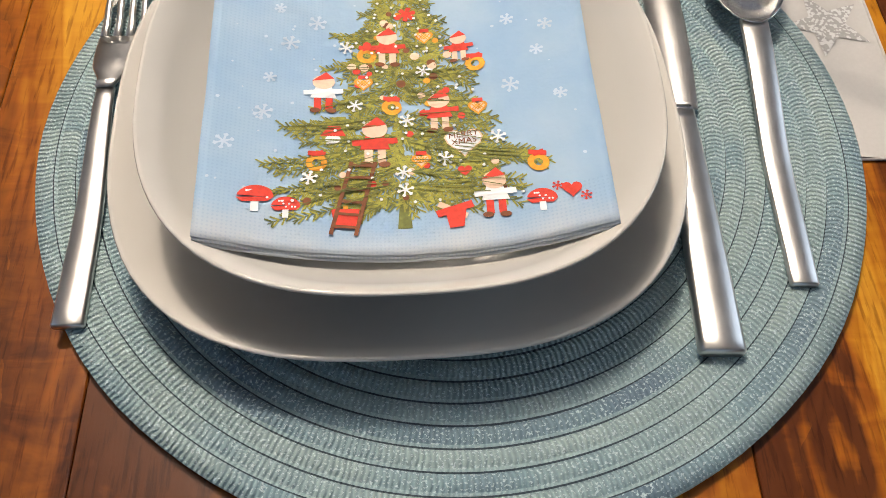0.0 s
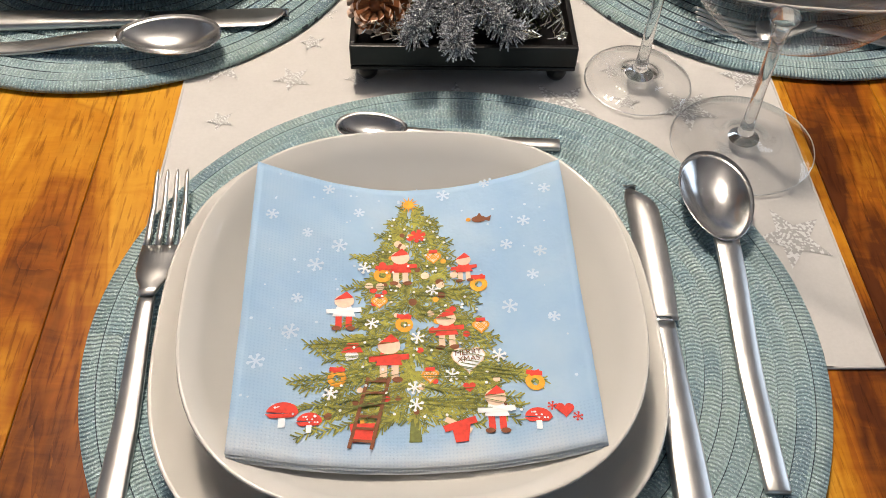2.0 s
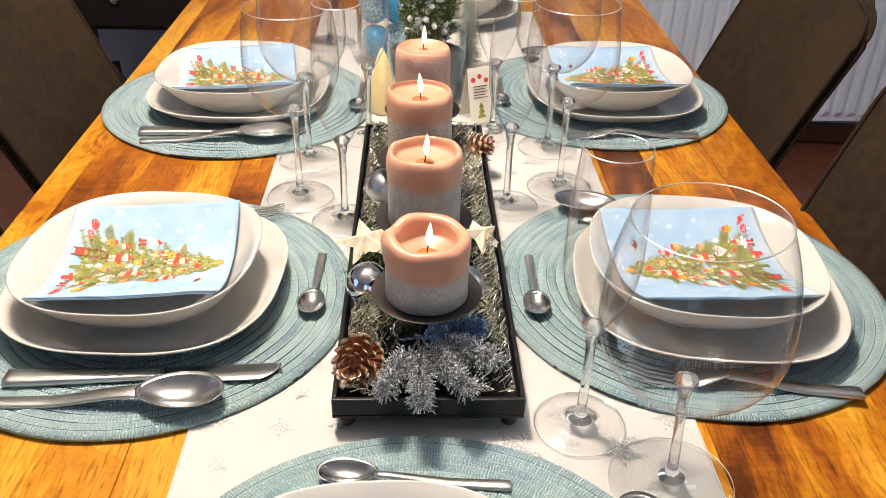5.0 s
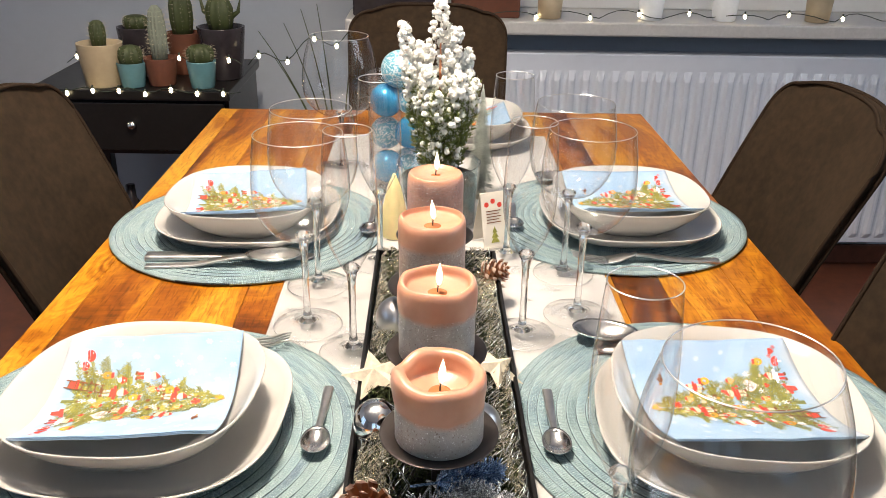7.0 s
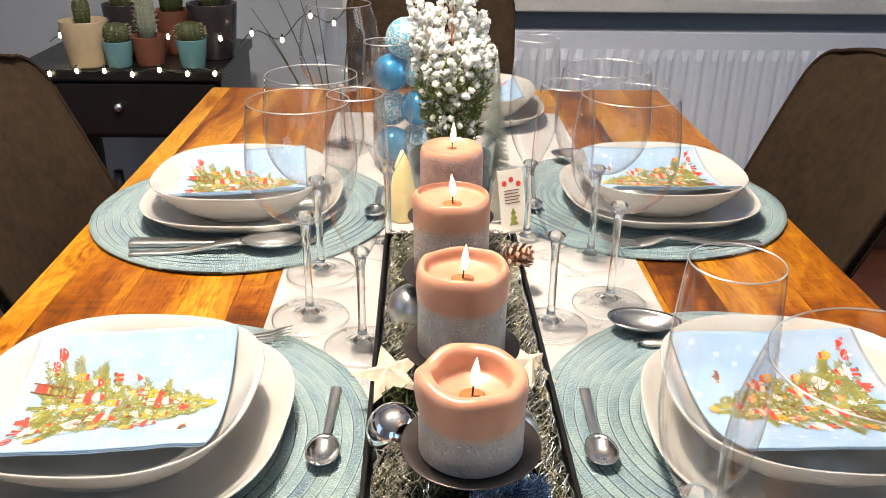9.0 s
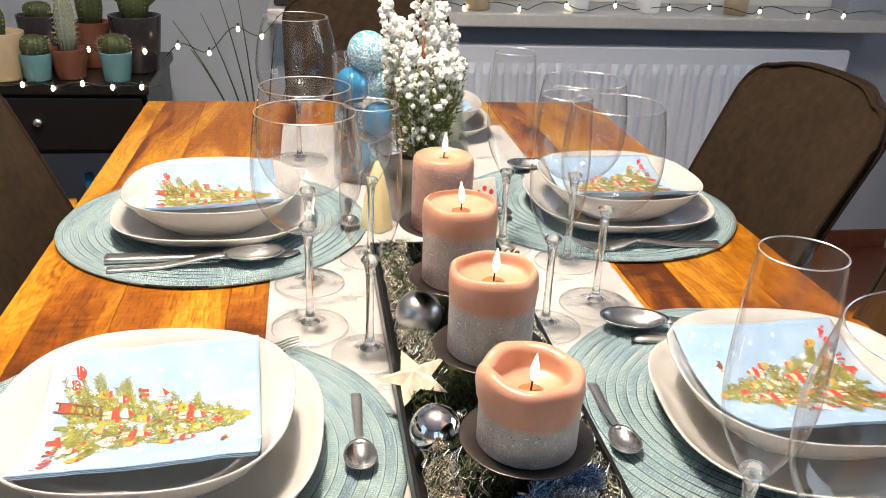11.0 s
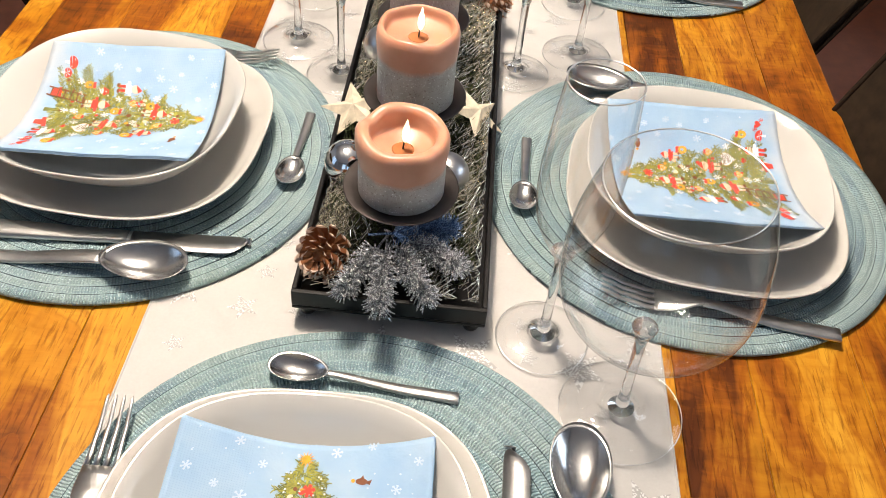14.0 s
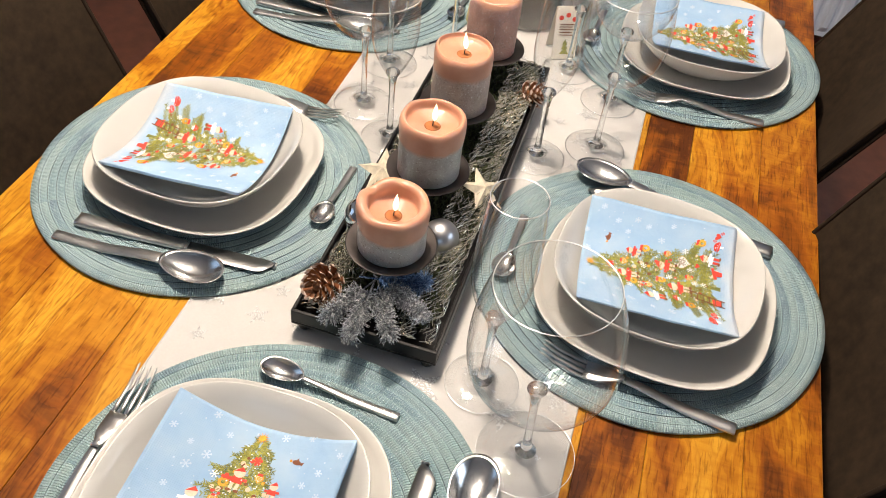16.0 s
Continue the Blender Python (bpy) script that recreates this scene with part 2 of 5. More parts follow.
def brushed(name, colour, rough, stretch=(800, 12, 800)):
    n = Nodes(name)
    f = n.noise(n.coords(stretch), 1.0, 3)
    s = n.noise(n.coords(), 90, 4)
    n.set(Base_Color=n.ramp(s, (0.3, tuple(0.86 * c for c in colour)), (0.7, colour)), Metallic=1.0, Roughness=n.math("MULTIPLY_ADD", f, 0.08, n.math("MULTIPLY_ADD", s, 0.05, rough - 0.06)))
    n.bump(f, 0.03, 0.0002)
    return n.m


def glitter(name, colour, sparkle=(0.9, 0.92, 0.95), metal=0.7, scale=900.0, relief=0.9, rough=0.28):
    n = Nodes(name)
    v = n.add("TexVoronoi", Scale=scale)
    n.link(n.coords(), v.inputs["Vector"])
    sep = n.t.nodes.new("ShaderNodeSeparateColor")
    n.link(v.outputs["Color"], sep.inputs[0])
    on = n.math("GREATER_THAN", sep.outputs[0], 0.6)
    n.set(Base_Color=n.mix(on, colour, sparkle), Metallic=metal, Roughness=rough)
    n.bump(sep.outputs[1], relief, 0.0008)
    return n.m


RING = 0.0094
WOOD = wood_material()
WEAVE = mat_material("woven_braid")
PAPER = napkin_material()
GLASS = thin_glass()
SOLID = solid_glass()
EDGE = rim_glass()
PORCELAIN = plain("white_porcelain", (0.56, 0.545, 0.515), 0.10, vary=0.02, scale=20, Coat_Weight=0.6, Coat_Roughness=0.03)
STEEL = brushed("brushed_steel", (0.64, 0.63, 0.62), 0.32)
POLISHED = brushed("polished_steel", (0.72, 0.72, 0.72), 0.20, (60, 60, 60))
LINEN = plain("white_runner_cloth", (0.51, 0.495, 0.48), 0.75, vary=0.05, scale=500, bump=0.25, dist=0.0004)
SILVER_PRINT = glitter("silver_glitter_print", (0.39, 0.385, 0.38), (0.66, 0.66, 0.66), 0.15, 17, 0.8, 0.5)
BLACK = plain("black_lacquered_metal", (0.011, 0.010, 0.010), 0.32, 0.3, 0.3, 80, 0.1)
SAUCER = plain("dark_bronze_metal", (0.10, 0.085, 0.08), 0.33, 0.85, 0.2, 50)
FLAME = glow("candle_flame", (1.0, 0.86, 0.60), 1.6)
MELT = plain("molten_wax", (0.42, 0.16, 0.06), 0.06, vary=0.2, scale=120)
WICK = plain("charred_wick", (0.02, 0.015, 0.012), 0.9)
CHROME_BALL = plain("mirror_silver_glass", (0.82, 0.82, 0.84), 0.05, 1.0, 0.03, 30)
SATIN_BALL = plain("satin_silver_glass", (0.62, 0.62, 0.64), 0.32, 1.0, 0.05, 30)
MOSS = plain("olive_fir_needles", (0.045, 0.058, 0.016), 0.6, vary=0.6, scale=90)
NET = plain("silver_wire_netting", (0.82, 0.79, 0.68), 0.20, 0.95, 0.2, 200)
TINSEL = glitter("silver_glitter_needles", (0.20, 0.21, 0.23), (0.95, 0.96, 0.98), 0.6, 1400, 0.3)
BLUE_TINSEL = glitter("blue_glitter_needles", (0.06, 0.12, 0.25), (0.42, 0.58, 0.82), 0.6, 1400, 0.3)
CONE = plain("pine_cone_scale", (0.24, 0.085, 0.028), 0.55, vary=0.5, scale=120, bump=0.4)
CONE_TIP = plain("frosted_cone_tip", (0.62, 0.47, 0.38), 0.6, vary=0.2, scale=200)
BARK = plain("bleached_birch_bark", (0.60, 0.53, 0.41), 0.7, vary=0.28, scale=140, bump=0.4)
SUEDE = plain("brown_suede", (0.027, 0.0175, 0.0105), 0.9, vary=0.45, scale=70, bump=0.25, dist=0.001, Specular_IOR_Level=0.12)
PIPING = plain("dark_brown_piping", (0.022, 0.014, 0.009), 0.9, Specular_IOR_Level=0.1)
WALL = plain("grey_white_wall_paint", (0.36, 0.395, 0.455), 0.85, vary=0.03, scale=40, bump=0.1)
CEILING = plain("white_ceiling_paint", (0.62, 0.61, 0.60), 0.9, vary=0.02, scale=30, bump=0.1)
RADIATOR = plain("white_radiator_enamel", (0.62, 0.66, 0.75), 0.3, vary=0.03, scale=30)
SILL = plain("pale_stone_sill", (0.52, 0.51, 0.50), 0.35, vary=0.1, scale=120)
FLOOR = plain("reddish_brown_laminate", (0.13, 0.045, 0.025), 0.4, vary=0.35, scale=25)
GREEN_PRINT = plain("olive_green_print", (0.30, 0.29, 0.055), 0.85, vary=0.7, scale=420)
DARK_PRINT = plain("dark_green_print", (0.145, 0.16, 0.045), 0.85, vary=0.5, scale=420)
RED_PRINT = plain("red_print", (0.66, 0.055, 0.035), 0.85, vary=0.25, scale=500)
ORANGE_PRINT = plain("orange_print", (0.78, 0.34, 0.035), 0.85, vary=0.3, scale=500)
CREAM_PRINT = plain("cream_print", (0.80, 0.58, 0.44), 0.85, vary=0.15, scale=500)
WHITE_PRINT = plain("white_print", (0.80, 0.82, 0.85), 0.85, vary=0.05)
BROWN_PRINT = plain("brown_print", (0.20, 0.07, 0.03), 0.85, vary=0.3, scale=500)
FIR = plain("fir_foliage", (0.17, 0.20, 0.05), 0.7, vary=0.5, scale=150)
FROST = plain("flocked_snow", (0.86, 0.85, 0.80), 0.85, vary=0.08, scale=200, bump=0.5)
BLUE_GLASS = plain("blue_bauble", (0.03, 0.33, 0.62), 0.12, 0.3, 0.15, 40)
BLUE_FROST = glitter("pale_blue_glitter", (0.16, 0.48, 0.62), (0.8, 0.9, 0.95), 0.3, 500)
BULB = glow("fairy_light_glow", (1.0, 0.80, 0.48), 12.0)
CABLE = plain("dark_green_cable", (0.02, 0.03, 0.02), 0.6)

# ---- mesh helpers ----


def mesh_of(bm, name, material, smooth=True):
    me = bpy.data.meshes.new(name)
    bmesh.ops.recalc_face_normals(bm, faces=bm.faces)
    bm.to_mesh(me)
    bm.free()
    for m in material if isinstance(material, (list, tuple)) else [material]:
        me.materials.append(m)
    if smooth:
        me.shade_smooth()
    return me


def part(name, bm, material, parent=None, label="", at=None, smooth=True):
    ob = new(name, mesh_of(bm, name, material, smooth))
    ob.parent = parent
    if at is not None:
        ob.matrix_basis = at
    return tagged(ob, label)


def thing(name, at, label, category, group="", kind=""):
    ob = new(name)
    ob.empty_display_size = 0.02
    ob.matrix_basis = at
    return tagged(ob, label, category, group, kind)


def lone(name, bm, material, at, label, category, group="", kind="", smooth=True):
    return tagged(part(name, bm, material, None, label, at, smooth), label, category, group, kind)


def sheet(bm, rows, closed=False, mat_index=0):
    """Quads between rows of vertices of equal length."""
    vs = [[bm.verts.new(p) for p in r] for r in rows]
    for a, b in zip(vs, vs[1:]):
        n = len(a)
        for j in range(n if closed else n - 1):
            f = bm.faces.new((a[j], a[(j + 1) % n], b[(j + 1) % n], b[j]))
            f.material_index = mat_index
    return vs


def lathe(profile, seg=48, shape=lambda a: 1.0, cap=True):
    """Turned body: profile rows (radius, height); shape swells the radius by the angle."""
    bm = bmesh.new()
    angles = [2 * math.pi * k / seg for k in range(seg)]
    rows = [[(max(r, 1e-5) * shape(a) * math.cos(a), max(r, 1e-5) * shape(a) * math.sin(a), z) for a in angles] for r, z in profile]
    vs = sheet(bm, rows, True)
    if cap:
        for ring in (vs[0], vs[-1]):
            bm.faces.new(ring)
    return bm


def box(bm, x0, x1, y0, y1, z0, z1, bevel=0.0, seg=2):
    r = bmesh.ops.create_cube(bm, size=1.0, matrix=Matrix.LocRotScale(((x0 + x1) / 2, (y0 + y1) / 2, (z0 + z1) / 2), None, (x1 - x0, y1 - y0, z1 - z0)))
    if bevel:
        es = list({e for v in r["verts"] for e in v.link_edges})
        bmesh.ops.bevel(bm, geom=es, offset=bevel, segments=seg, profile=0.5, affect="EDGES")
    return bm


def boxed(*a, **k):
    return box(bmesh.new(), *a, **k)


def tube(bm, pts, radius, seg=6, mat_index=0):
    rows = []
    for k, p in enumerate(pts):
        p = Vector(p)
        d = (Vector(pts[min(k + 1, len(pts) - 1)]) - Vector(pts[max(k - 1, 0)])).normalized()
        side = d.cross((0, 0, 1) if abs(d.z) < 0.9 else (1, 0, 0)).normalized()
        up = side.cross(d)
        r = radius(k / max(1, len(pts) - 1)) if callable(radius) else radius
        rows.append([p + (side * math.cos(t) + up * math.sin(t)) * r for t in (2 * math.pi * j / seg for j in range(seg))])
    vs = sheet(bm, rows, True, mat_index)
    for ring in (vs[0], vs[-1]):
        bm.faces.new(ring).material_index = mat_index
    return bm


def ball(radius, seg=24, squash=1.0):
    bm = bmesh.new()
    bmesh.ops.create_uvsphere(bm, u_segments=seg, v_segments=seg // 2, radius=radius)
    bmesh.ops.scale(bm, vec=(1, 1, squash), verts=bm.verts)
    return bm


def squircle(power=3.2):
    """Radius factor of a soft square against the angle."""
    return lambda a: (abs(math.cos(a)) ** power + abs(math.sin(a)) ** power) ** (-1 / power)


TOP = 0.75

# ---- room ----
X0, X1, Y0, Y1, H = -2.0, 2.1, -1.6, 2.86, 2.5


def structure(name, bm, material, label):
    ob = part(name, bm, material, None, label, None, False)
    return tagged(ob, label, "", "", "structure")


structure("floor", boxed(X0, X1, Y0, Y1, -0.05, 0), FLOOR, "reddish brown laminate floor")
structure("ceiling", boxed(X0, X1, Y0, Y1, H, H + 0.1), CEILING, "white painted ceiling")
far = bmesh.new()
box(far, X0, X1, Y1, Y1 + 0.2, 0, 0.80)
box(far, X0, -0.05, Y1, Y1 + 0.2, 0.80, H)
box(far, 1.75, X1, Y1, Y1 + 0.2, 0.80, H)
box(far, -0.05, 1.75, Y1, Y1 + 0.2, 2.1, H)
structure("wall_north", far, WALL, "grey white painted wall below a window")
south = bmesh.new()
box(south, X0, X1, Y0 - 0.2, Y0, 0, 0.9)
box(south, X0, X1, Y0 - 0.2, Y0, 2.1, H)
box(south, X0, -0.75, Y0 - 0.2, Y0, 0.9, 2.1)
box(south, 1.05, X1, Y0 - 0.2, Y0, 0.9, 2.1)
structure("wall_south", south, WALL, "grey white painted wall with an unseen window")
# opening cut for the added east window, out of view
east = bmesh.new()
box(east, X1, X1 + 0.2, Y0, Y1, 0, 0.9)
box(east, X1, X1 + 0.2, Y0, Y1, 2.1, H)
box(east, X1, X1 + 0.2, Y0, 0.3, 0.9, 2.1)
box(east, X1, X1 + 0.2, 1.5, Y1, 0.9, 2.1)
structure("wall_east", east, WALL, "grey white painted wall with an unseen window")
side = bmesh.new()
box(side, X0 - 0.2, X0, Y0, Y1, 0, 0.9)
box(side, X0 - 0.2, X0, Y0, Y1, 2.1, H)
box(side, X0 - 0.2, X0, Y0, -0.5, 0.9, 2.1)
box(side, X0 - 0.2, X0, 0.7, Y1, 0.9, 2.1)
structure("wall_west", side, WALL, "grey white painted wall with an unseen window")
structure("baseboard", boxed(X0, X1, Y1 - 0.015, Y1 - 0.001, 0.001, 0.07, bevel=0.004), FLOOR, "brown wooden baseboard")
structure("window_sill", boxed(-0.10, 1.85, 2.67, Y1 + 0.1, 0.800, 0.84, bevel=0.006), SILL, "pale stone window sill")

FRAME = plain("white_window_frame", (0.7, 0.7, 0.7), 0.4, vary=0.03)


def window(name, x0, x1, z0, z1, at):
    ob = thing(name, at, "white framed window with clear panes", "window", kind="structure")
    t = 0.06
    fr = bmesh.new()
    for a in ((x0, x1, z0, z0 + t), (x0, x1, z1 - t, z1), (x0, x0 + t, z0 + t, z1 - t), (x1 - t, x1, z0 + t, z1 - t), ((x0 + x1) / 2 - t / 2, (x0 + x1) / 2 + t / 2, z0 + t, z1 - t)):
        box(fr, a[0], a[1], -0.03, 0.03, a[2], a[3], bevel=0.004)
    part("window_frame", fr, FRAME, ob, smooth=False)
    mid = (x0 + x1) / 2
    for a, b in ((x0 + t, mid - t / 2), (mid + t / 2, x1 - t)):
        pane = part("pane", boxed(a, b, -0.003, 0.003, z0 + t, z1 - t), GLASS, ob, smooth=False)
        pane.visible_shadow = False
    return ob


window("window_1", -0.05, 1.75, 0.84, 2.1, pose(0, Y1 + 0.12, 0))
window("window_3", -0.9, 0.9, 0.9, 2.1, pose(0.15, Y0 - 0.1, 0))
# added window around the east fill, not known to exist
window("window_4", -0.6, 0.6, 0.9, 2.1, pose(X1 + 0.1, 0.9, 0, 0, 0, 90))
window("window_2", -0.6, 0.6, 0.9, 2.1, pose(X0 - 0.1, 0.1, 0, 0, 0, 90))

# ---- radiator ----
rad = thing("radiator", pose(0.95, 2.72, 0), "white ribbed panel radiator under the window", "radiator")
panel = bmesh.new()
rows = []
n_rib = 34
for z, d in ((0.135, 0.0), (0.15, 0.0), (0.17, 0.012), (0.66, 0.012), (0.69, 0.0), (0.735, 0.0)):
    row = []
    for k in range(n_rib * 6 + 1):
        x = -0.75 + 1.5 * k / (n_rib * 6)
        w = (0, 0.15, 0.9, 1, 0.9, 0.15)[k % 6]
        row.append((x, -d * w, z))
    rows.append(row)
sheet(panel, rows)
part("front_panel", panel, RADIATOR, rad, smooth=False)
part("back_panel", boxed(-0.75, 0.75, 0.06, 0.075, 0.135, 0.735, bevel=0.003), RADIATOR, rad, smooth=False)
part("top_grille", boxed(-0.75, 0.75, 0.002, 0.058, 0.722, 0.74, bevel=0.004), RADIATOR, rad, smooth=False)
for x in (-0.5, 0.5):
    part("bracket", boxed(x - 0.02, x + 0.02, 0.078, 0.138, 0.2, 0.65), RADIATOR, rad, smooth=False)

# ---- table ----
TX0, TX1, TY0, TY1 = -0.310, 0.612, 0.17, 1.992
table = thing("dining_table", pose(0, 0, 0), "solid sheesham wood dining table with lively honey and dark brown grain", "table")
# plank tones; the right-hand ones also darkened to stand in for weaker light
tones_and_shade = (0.20, 0.50, 0.22, 0.56, 0.42, 0.40, 0.36, 0.34, 0.60, 0.44, 0.52)
widths = (0.036, 0.078, 0.115, 0.070, 0.075, 0.095, 0.10, 0.124, 0.062, 0.092, 0.075)
x = TX0
for w, tone in zip(widths, tones_and_shade):
    w2 = w * (TX1 - TX0) / sum(widths)
    plank = part("plank", boxed(x + 0.0002, x + w2 - 0.0002, TY0, TY1, TOP - 0.035, TOP, bevel=0.0006, seg=1), WOOD, table, smooth=False)
    plank.color = (tone, 0, 0, 1)
    x += w2
for lx in (TX0 + 0.05, TX1 - 0.12):
    for ly in (TY0 + 0.04, TY1 - 0.11):
        leg = part("leg", boxed(lx, lx + 0.07, ly, ly + 0.07, 0, TOP - 0.036, bevel=0.004), WOOD, table, smooth=False)
        leg.color = (0.4, 0, 0, 1)

# ---- chairs ----


def chair(at, label):
    ob = thing("dining_chair", at, label, "chair", "chairs round the table")
    w, t = 0.182, 0.015

    def back(u, v, side):
        z = 0.46 + 0.49 * v
        corner = min(1.0, max(0.0, (v - 0.88) / 0.12))
        half = w - 0.055 * (1 - math.sqrt(1 - corner * corner)) - 0.015 * (1 - v)
        x = half * u
        lean = 0.02 + (z - 0.75) * 0.42 + 0.03 * (1 - u * u)
        puff = t * (1 - 0.75 * abs(u) ** 6) * (1 - 0.7 * v ** 10)
        top_drop = 0.012 * max(0, abs(u) - 0.5) ** 2 / 0.25 * max(0, (v - 0.6) / 0.4) ** 2
        return (x, -lean - (0.004 if side else -0.004) - side * puff * 0.8 + (1 - side) * puff * 0.6, z - top_drop)

    up = lambda j: 1 - (1 - j / 28) ** 1.7
    for name, s in (("backrest", 0), ("back_shell", 1)):
        bm = bmesh.new()
        sheet(bm, [[back(-1 + 2 * k / 18, up(j), s) for k in range(19)] for j in range(29)])
        if name == "backrest":
            rim = [(-1, up(j)) for j in range(29)] + [(-1 + 2 * k / 18, 1.0) for k in range(1, 19)] + [(1, up(28 - j)) for j in range(1, 29)]
            sheet(bm, [[back(u, v, 0) for u, v in rim], [back(u, v, 1) for u, v in rim]])
        part(name, bm, SUEDE, ob)
    seam = bmesh.new()
    for s in (0, 1):
        edge = [back(-1, up(j), s) for j in range(29)] + [back(-1 + 2 * k / 18, 1, s) for k in range(1, 19)] + [back(1, up(28 - j), s) for j in range(1, 29)]
        tube(seam, edge, 0.0032)
    part("piping", seam, PIPING, ob)
    stitch = bmesh.new()
    for v in (0.40, 0.425):
        tube(stitch, [back(-0.98 + 1.96 * k / 24, v, 0) for k in range(25)], 0.0012, 5)
    part("seam", stitch, PIPING, ob)
    part("seat", boxed(-0.21, 0.21, 0.02, 0.44, 0.40, 0.475, bevel=0.03, seg=3), SUEDE, ob)
    for x in (-0.16, 0.16):
        for y in (0.05, 0.40):
            leg = bmesh.new()
            tube(leg, [(x * 1.15, y + (0.04 if y > 0.2 else -0.06), 0), (x, y, 0.405)], lambda f: 0.010 + 0.006 * f, 8)
            part("leg", leg, BLACK, ob)
    return ob


first = chair(pose(TX0 - 0.012, 1.262, 0, 0, 0, -90), "brown suede upholstered dining chair with dark piping pushed to the table")
copy_thing(first, pose(TX0 - 0.03, 0.815, 0, 0, 0, -90))
copy_thing(first, pose(TX1 + 0.012, 1.345, 0, 0, 0, 90))
copy_thing(first, pose(TX1 + 0.012, 0.825, 0, 0, 0, 100))
copy_thing(first, pose(0.14, TY1 + 0.07, 0, 0, 0, 180))

# ---- table runner ----
runner = thing("table_runner", pose(0, 0, TOP), "white cloth table runner strewn with silver glitter stars", "table runner")
RX0, RX1, RY0, RY1 = -0.038, 0.374, 0.402, 1.80
cloth = bmesh.new()


def cloth_z(x, y):
    return 0.0012 + 0.0004 * noise.noise((x * 30, y * 25, 3)) + (0.002 * math.exp(-((y - RY0) / 0.02) ** 2) * (0.5 + noise.noise((x * 40, 2, 1))))


sheet(cloth, [[(RX0 + (RX1 - RX0) * k / 40 + 0.002 * noise.noise((k, j * 0.3, 0)) * (k in (0, 40)), RY0 + (RY1 - RY0) * j / 100, cloth_z(RX0 + (RX1 - RX0) * k / 40, RY0 + (RY1 - RY0) * j / 100)) for k in range(41)] for j in range(101)])
part("cloth", cloth, LINEN, runner)
hems = bmesh.new()
for xa, ya, xb, yb in ((RX0, RY0, RX1, RY0), (RX1, RY0, RX1, RY1), (RX1, RY1, RX0, RY1), (RX0, RY1, RX0, RY0)):
    tube(hems, [(xa + (xb - xa) * f / 20, ya + (yb - ya) * f / 20, 0.0012) for f in range(21)], 0.0010, 5)
part("hem", hems, LINEN, runner)


def star_bm(r, inner=0.42, z=0.0, puff=0.0):
    bm = bmesh.new()
    rim = [bm.verts.new(((r if k % 2 == 0 else r * inner) * math.sin(math.pi * k / 5), (r if k % 2 == 0 else r * inner) * math.cos(math.pi * k / 5), z)) for k in range(10)]
    if not puff:
        bm.faces.new(rim)
        return bm
    for s in (1, -1):
        mid = bm.verts.new((0, 0, z + s * puff))
        for k in range(10):
            bm.faces.new((rim[k], rim[(k + 1) % 10], mid))
    return bm


star_mesh = mesh_of(star_bm(1.0), "star_print", SILVER_PRINT, False)
rnd = random.Random(5)
spots = [(0.349, 0.492, 0.0245, 20)]
tries = 0
while len(spots) < 170 and tries < 6000:
    tries += 1
    r = rnd.choice((0.010, 0.014, 0.018, 0.022, 0.026))
    p = (rnd.uniform(RX0 + r, RX1 - r), rnd.uniform(RY0 + r, RY1 - r), r, rnd.uniform(0, 72))
    if all((p[0] - q[0]) ** 2 + (p[1] - q[1]) ** 2 > (1.25 * (r + q[2])) ** 2 for q in spots):
        spots.append(p)
for px, py, r, turn in spots:
    ob = new("star_print", star_mesh)
    ob.parent = runner
    ob.matrix_basis = pose(px, py, cloth_z(px, py) + 0.0005, 0, 0, turn) @ Matrix.Diagonal((r, r, 1, 1))

# ---- place mats ----
mat_r = 0.197


def mat_mesh():
    prof = [(0.0005, 0.001)]
    n = int(mat_r / RING)
    for k in range(n):
        r = k * RING
        prof += [(r + 0.0004, 0.0026), (r + RING * 0.2, 0.0042), (r + RING * 0.5, 0.0047), (r + RING * 0.8, 0.0042), (r + RING * 0.88, 0.0036), (r + RING * 0.94, 0.0044)]
    prof += [(mat_r, 0.0030), (mat_r, 0.0004), (0.0005, 0.0003)]
    bm = lathe(prof, 96)
    for v in bm.verts:
        a = math.atan2(v.co.y, v.co.x)
        r = v.co.xy.length
        v.co.xy *= 1 + 0.006 * noise.noise((math.cos(a) * 2.5, math.sin(a) * 2.5, 7)) * r / mat_r
        v.co.z += 0.0012 * max(0, noise.noise((v.co.x * 14, v.co.y * 14, 2))) * (v.co.z > 0.001)
    return bm


MAT = mesh_of(mat_mesh(), "place_mat", WEAVE)
MATS = {"S": (0.144, 0.421), "L": (-0.114, 0.812), "R": (0.418, 0.832), "LL": (-0.114, 1.318), "RR": (0.420, 1.355)}
for k, (mx, my) in MATS.items():
    ob = new("place_mat", MAT)
    ob.matrix_basis = pose(mx, my, TOP + 0.0022, 0, 0, {"S": 0, "L": 40, "R": 100, "LL": 200, "RR": 290}[k])
    tagged(ob, "round braided teal and grey blue place mat", "place mat", "place mats")
MZ = TOP + 0.0072

# ---- plates and bowls ----
PLATE = [(0.001, 0.0), (0.080, 0.0), (0.084, 0.0005), (0.088, 0.004), (0.112, 0.013), (0.1235, 0.0235), (0.1262, 0.0262), (0.1268, 0.0272), (0.1262, 0.0280), (0.1248, 0.0278), (0.119, 0.0228), (0.106, 0.0135), (0.088, 0.0075), (0.06, 0.006), (0.001, 0.006)]
